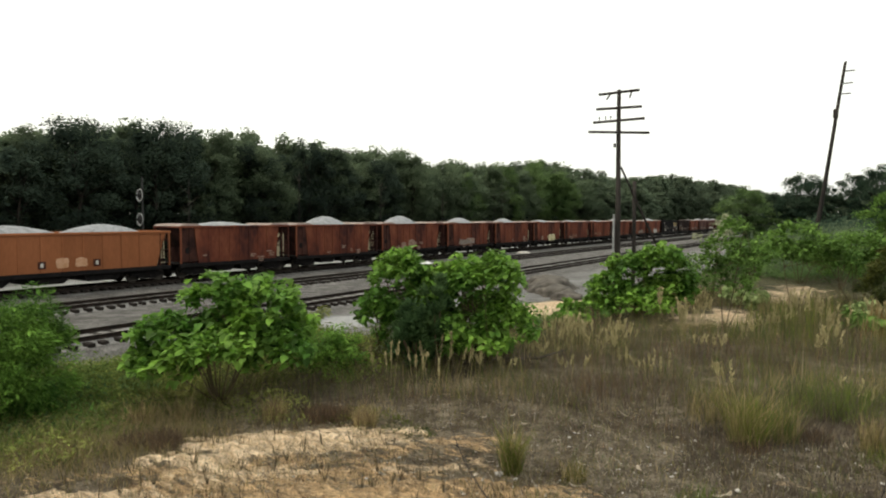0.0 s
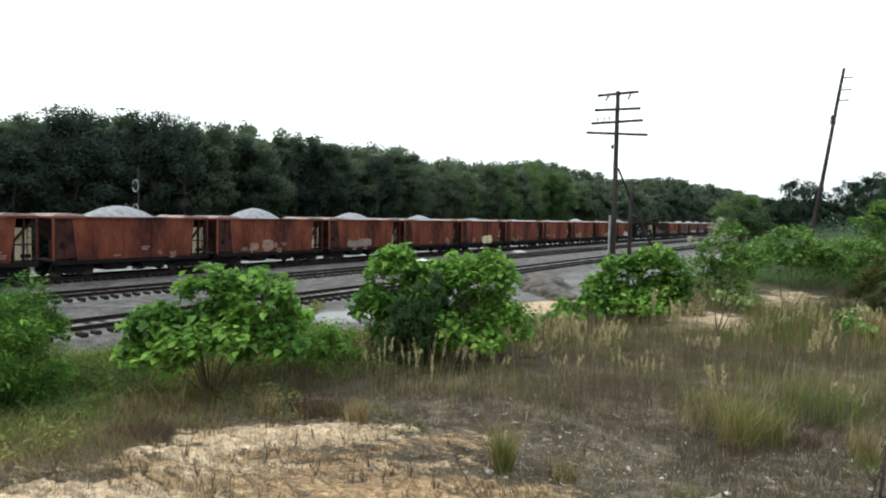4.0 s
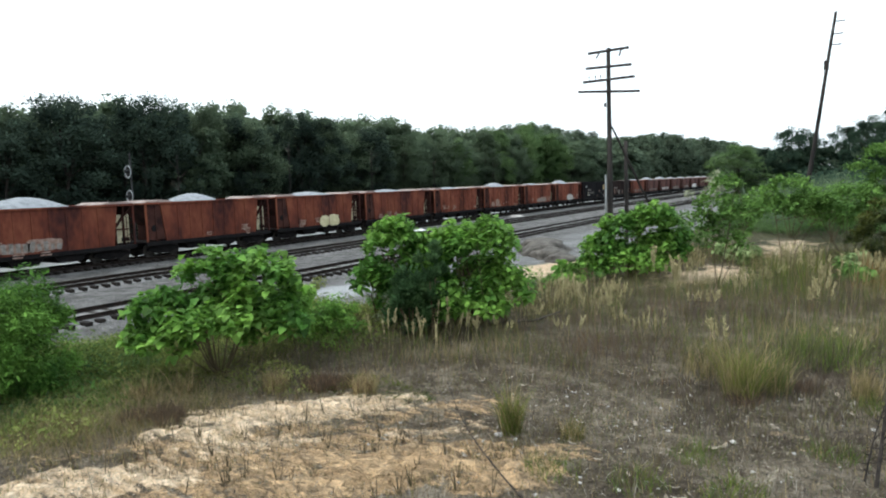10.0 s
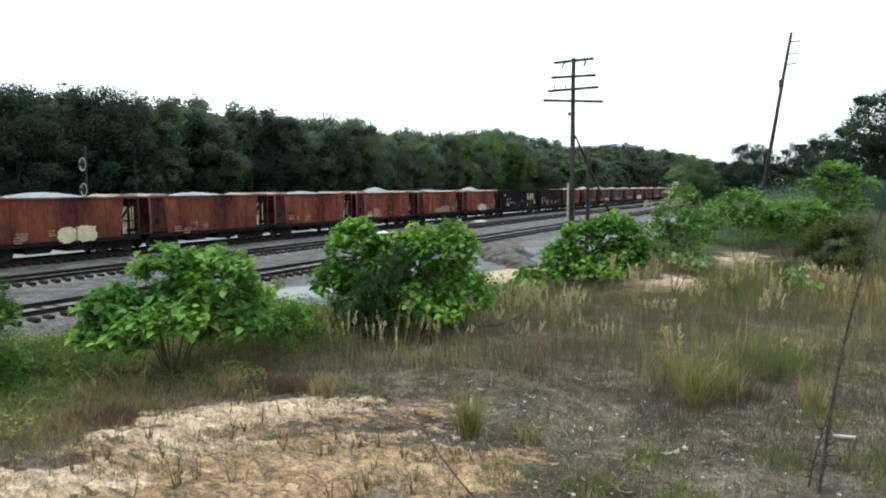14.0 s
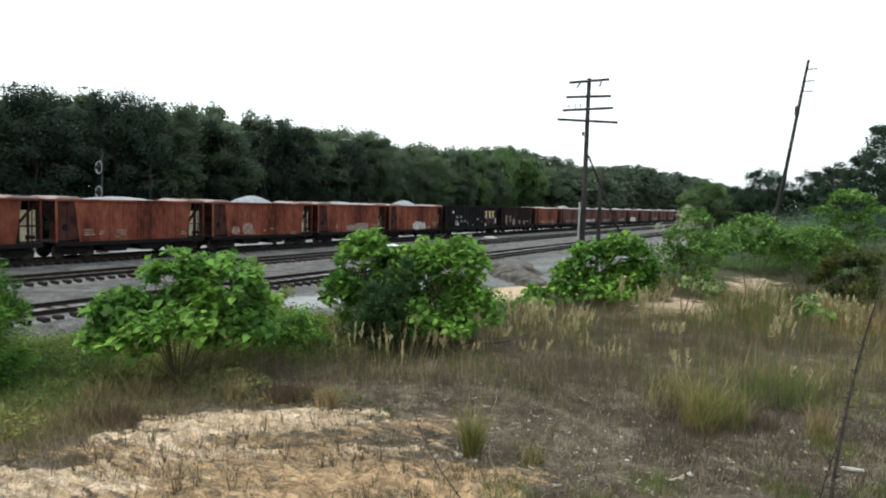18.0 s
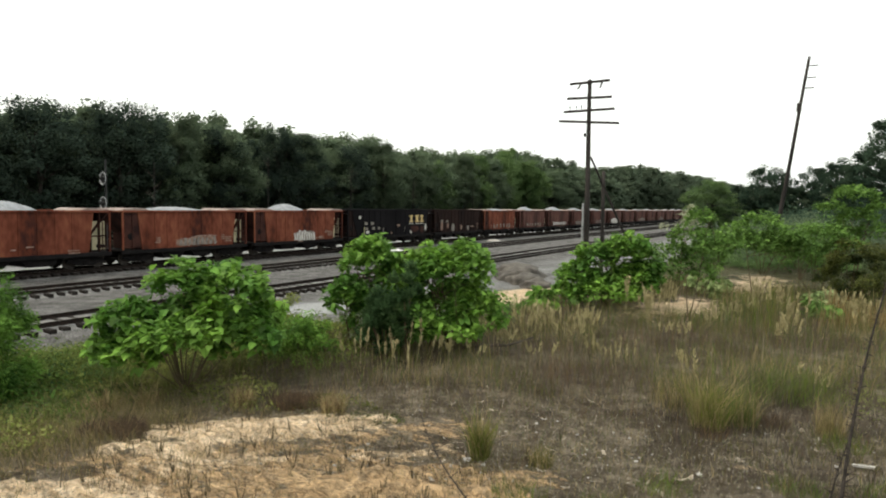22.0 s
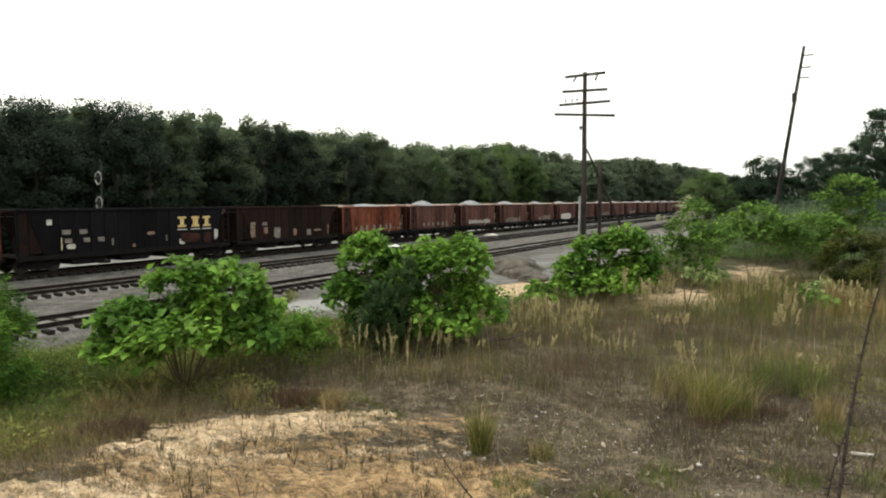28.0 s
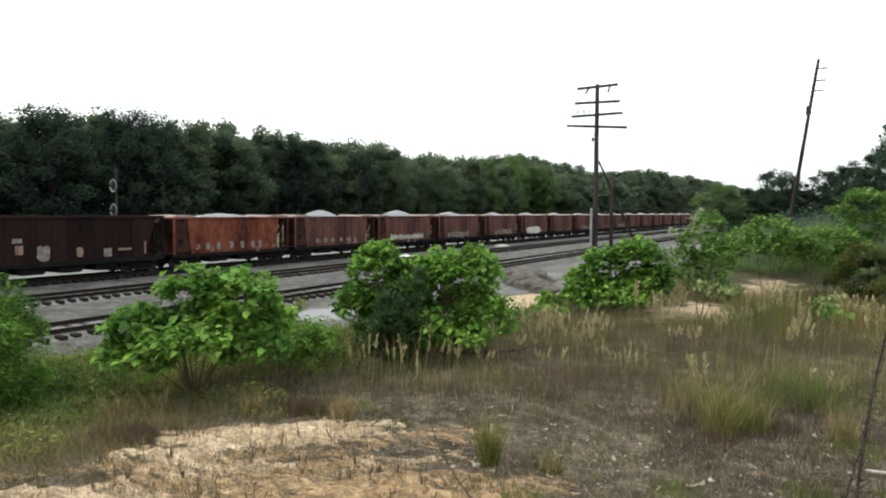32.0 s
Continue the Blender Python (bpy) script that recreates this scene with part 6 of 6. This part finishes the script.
def bark_chip(x, y, length, seed):
    """A curled pale sliver of bark or leaf."""
    rng = random.Random(seed)
    bm = bmesh.new()
    rows = []
    wide = length * rng.uniform(0.25, 0.5)
    for i in range(5):
        k = i / 4
        half = wide / 2 * (math.sin(math.pi * (0.12 + 0.76 * k)) + rng.uniform(-0.15, 0.15))
        lift = 0.18 * length * (2 * k - 1) ** 2
        rows.append([bm.verts.new((j * half, (k - 0.5) * length, lift + 0.25 * abs(j) * half)) for j in (-1, 0, 1)])
    for a, b in zip(rows, rows[1:]):
        for j in range(2):
            bm.faces.new((a[j], a[j + 1], b[j + 1], b[j]))
    bmesh.ops.solidify(bm, geom=bm.faces[:], thickness=0.003)
    ob = link_mesh("bark_chip", bm, M_CHIP)
    ob.matrix_basis = pose(x, y, float(ground_z(x, y)) + 0.012, rng.uniform(-8, 8), rng.uniform(-8, 8), rng.uniform(0, 360))
    tagged(ob, "pale curled chip of bark lying on grey dirt", "bark chip", "bark chips on the bare ground")


M_CHIP = material("bleached_bark", [(0.30, 0.25, 0.19), (0.55, 0.49, 0.41)], 0.9, 20, 90, 0.4, 0.3, obj_random=0.35)
chips = random.Random(19)
for i in range(90):
    bark_chip(chips.uniform(-2.6, 1.3), chips.uniform(3.0, 5.5), chips.uniform(0.03, 0.075), 500 + i)


def make_flakes():
    """Dead leaf bits, chips and straw strewn over the bare ground."""
    rng = np.random.default_rng(91)
    n = 26000
    x, y = rng.uniform(-5.0, 1.6, n), rng.uniform(1.7, 6.0, n)
    v, f = leaf_cloud(np.stack([x, y, ground_z(x, y) + 0.016], 1), 0.017, rng, FINE, QUAD_FACES, 0.0, spread=0.35)
    cols = np.array([(0.12, 0.09, 0.065), (0.30, 0.24, 0.16), (0.07, 0.058, 0.048), (0.38, 0.33, 0.25), (0.14, 0.12, 0.09), (0.42, 0.38, 0.31)])
    c = np.concatenate([cols[rng.integers(0, 6, n)], np.ones((n, 1))], 1)
    tagged(raw_mesh("leaf_litter", v.tolist(), f.tolist(), M_GRASS, tint=np.repeat(c, 4, axis=0)), "dry leaf bits and chips strewn on sandy ground", "leaf litter", kind="stuff")


make_flakes()
field("edge_straw", 16000, lambda rng, n: (rng.normal(-4.65, 0.40, n), rng.normal(2.6, 0.5, n)), 0.09, 0.0016, [(0.24, 0.215, 0.085), STRAW, (0.22, 0.18, 0.12), OLIVE, STRAW], "thin olive and straw grass beside the sand", 97, 0.9)
field("sand_grass", 5200, lambda rng, n: (rng.uniform(-4.1, -1.5, n), rng.uniform(2.1, 3.75, n)), 0.055, 0.0015, [STRAW, RUSSET, OLIVE, GREY, RUSSET], "thin dry grass sprouting through sand", 96, 0.7)
field("pale_twigs", 6000, lambda rng, n: (rng.uniform(-3.2, 1.6, n), rng.uniform(2.3, 5.6, n)), 0.045, 0.0022, [(0.34, 0.30, 0.24), (0.22, 0.19, 0.16), (0.44, 0.40, 0.33), (0.12, 0.10, 0.085)], "pale broken twigs and straw bits on gritty dirt", 98, 1.7)
field("seedling_grass", 9000, lambda rng, n: (rng.uniform(-2.2, 1.6, n), rng.uniform(2.7, 5.6, n)), 0.05, 0.0014, [GREY, GREEN, UMBER, OLIVE, GREY], "tiny green and grey seedlings on gritty dirt", 95, 0.9)
field("green_stems", 900, lambda rng, n: (rng.uniform(-1.4, -0.3, n), rng.uniform(8.8, 12.4, n)), 0.34, 0.003, [OLIVE, LIME, GREEN, STRAW], "thin olive-green stems among the dry grass", 94)
field("rusty_grass", 600, lambda rng, n: (rng.uniform(0.0, 1.0, n), rng.uniform(9.8, 11.0, n)), 0.32, 0.003, [(0.24, 0.12, 0.035), (0.30, 0.17, 0.05), STRAW, OLIVE], "rust-coloured tall grass among the plumes", 93)
herbs("green_herbs", 0.2, 6.6, 0.6, 0.8, 0.12, 3000, 0.018, M_WEED, 94, "low bright green herbs in the dry grass")


def lump(name, x, y, sx, sy, sz, mat, seed, label, category):
    rng = random.Random(seed)
    bm = bmesh.new()
    bmesh.ops.create_icosphere(bm, subdivisions=3, radius=1)
    for v in bm.verts:
        n = noise.noise(v.co * 1.7 + Vector((seed, 0, 0))) * 0.4 + noise.noise(v.co * 4.1) * 0.15
        v.co *= 1 + n
        v.co.z = max(v.co.z, -0.1)
        v.co = Vector((v.co.x * sx, v.co.y * sy, v.co.z * sz))
    ob = link_mesh(name, bm, mat, smooth=True)
    ob.matrix_basis = pose(x, y, float(ground_z(x, y)), 0, 0, 20)
    tagged(ob, label, category)


M_PLASTIC = material("white_plastic_sheet", [(0.62, 0.63, 0.63), (0.78, 0.79, 0.79)], 0.5, 4, 20, 0.3, 0.3)
lump("plastic_sheet", -33.6, 49.3, 0.8, 0.7, 0.30, M_PLASTIC, 4, "crumpled white plastic sheet lying beside the rails", "litter")
lump("stone_heap", -35.2, 73, 0.9, 0.9, 0.26, M_STONE, 8, "small heap of pale spilled stone between tracks", "stone heap")
M_SPOIL = material("grey_brown_spoil", [(0.05, 0.044, 0.038), (0.13, 0.117, 0.10)], 0.95, 2, 20, 0.6, 0.6)
for i, (x, y, a, b, h) in enumerate(((-16.6, 38.5, 1.6, 2.6, 0.75), (-15.2, 36.0, 1.1, 2.0, 0.55), (-18.2, 41.5, 1.4, 2.6, 0.6), (-14.0, 34.5, 0.9, 1.4, 0.4))):
    lump("earth_mound", x, y, a, b, h, M_SPOIL, 12 + i, "low grey-brown heap of dug earth beside the yard", "earth heap")


def fallen_branch():
    bm = bmesh.new()
    sweep(bm, [(-0.42, -0.62, 0.03), (-0.1, -0.2, 0.07), (0.15, 0.15, 0.05), (0.32, 0.5, 0.1)], [0.022, 0.019, 0.014, 0.008], 7)
    tube(bm, (-0.1, -0.2, 0.07), (0.12, -0.3, 0.15), 0.010, 0.004, 5)
    ob = link_mesh("fallen_branch", bm, M_BARK, smooth=True)
    ob.matrix_basis = pose(-3.13, 6.45, float(ground_z(-3.13, 6.45)))
    tagged(ob, "grey fallen branch lying in dry grass", "branch")


fallen_branch()


# ---- movement ----
WHEELS_TURNING = 4 * 17


def motions():
    times = [i * 2.0 for i in range(17)]
    for car, y0 in CARS:
        walk(car, [(t, pose(TRACKS["train"], y0 - travelled(t), 0)) for t in times])
    steps = [i * 0.125 for i in range(257)]
    for wheel, k in WHEELS[:WHEELS_TURNING]:
        walk(wheel, [(t, pose(0, k, 0.42) @ Matrix.Rotation(travelled(t) / 0.42, 4, "X")) for t in steps])


motions()
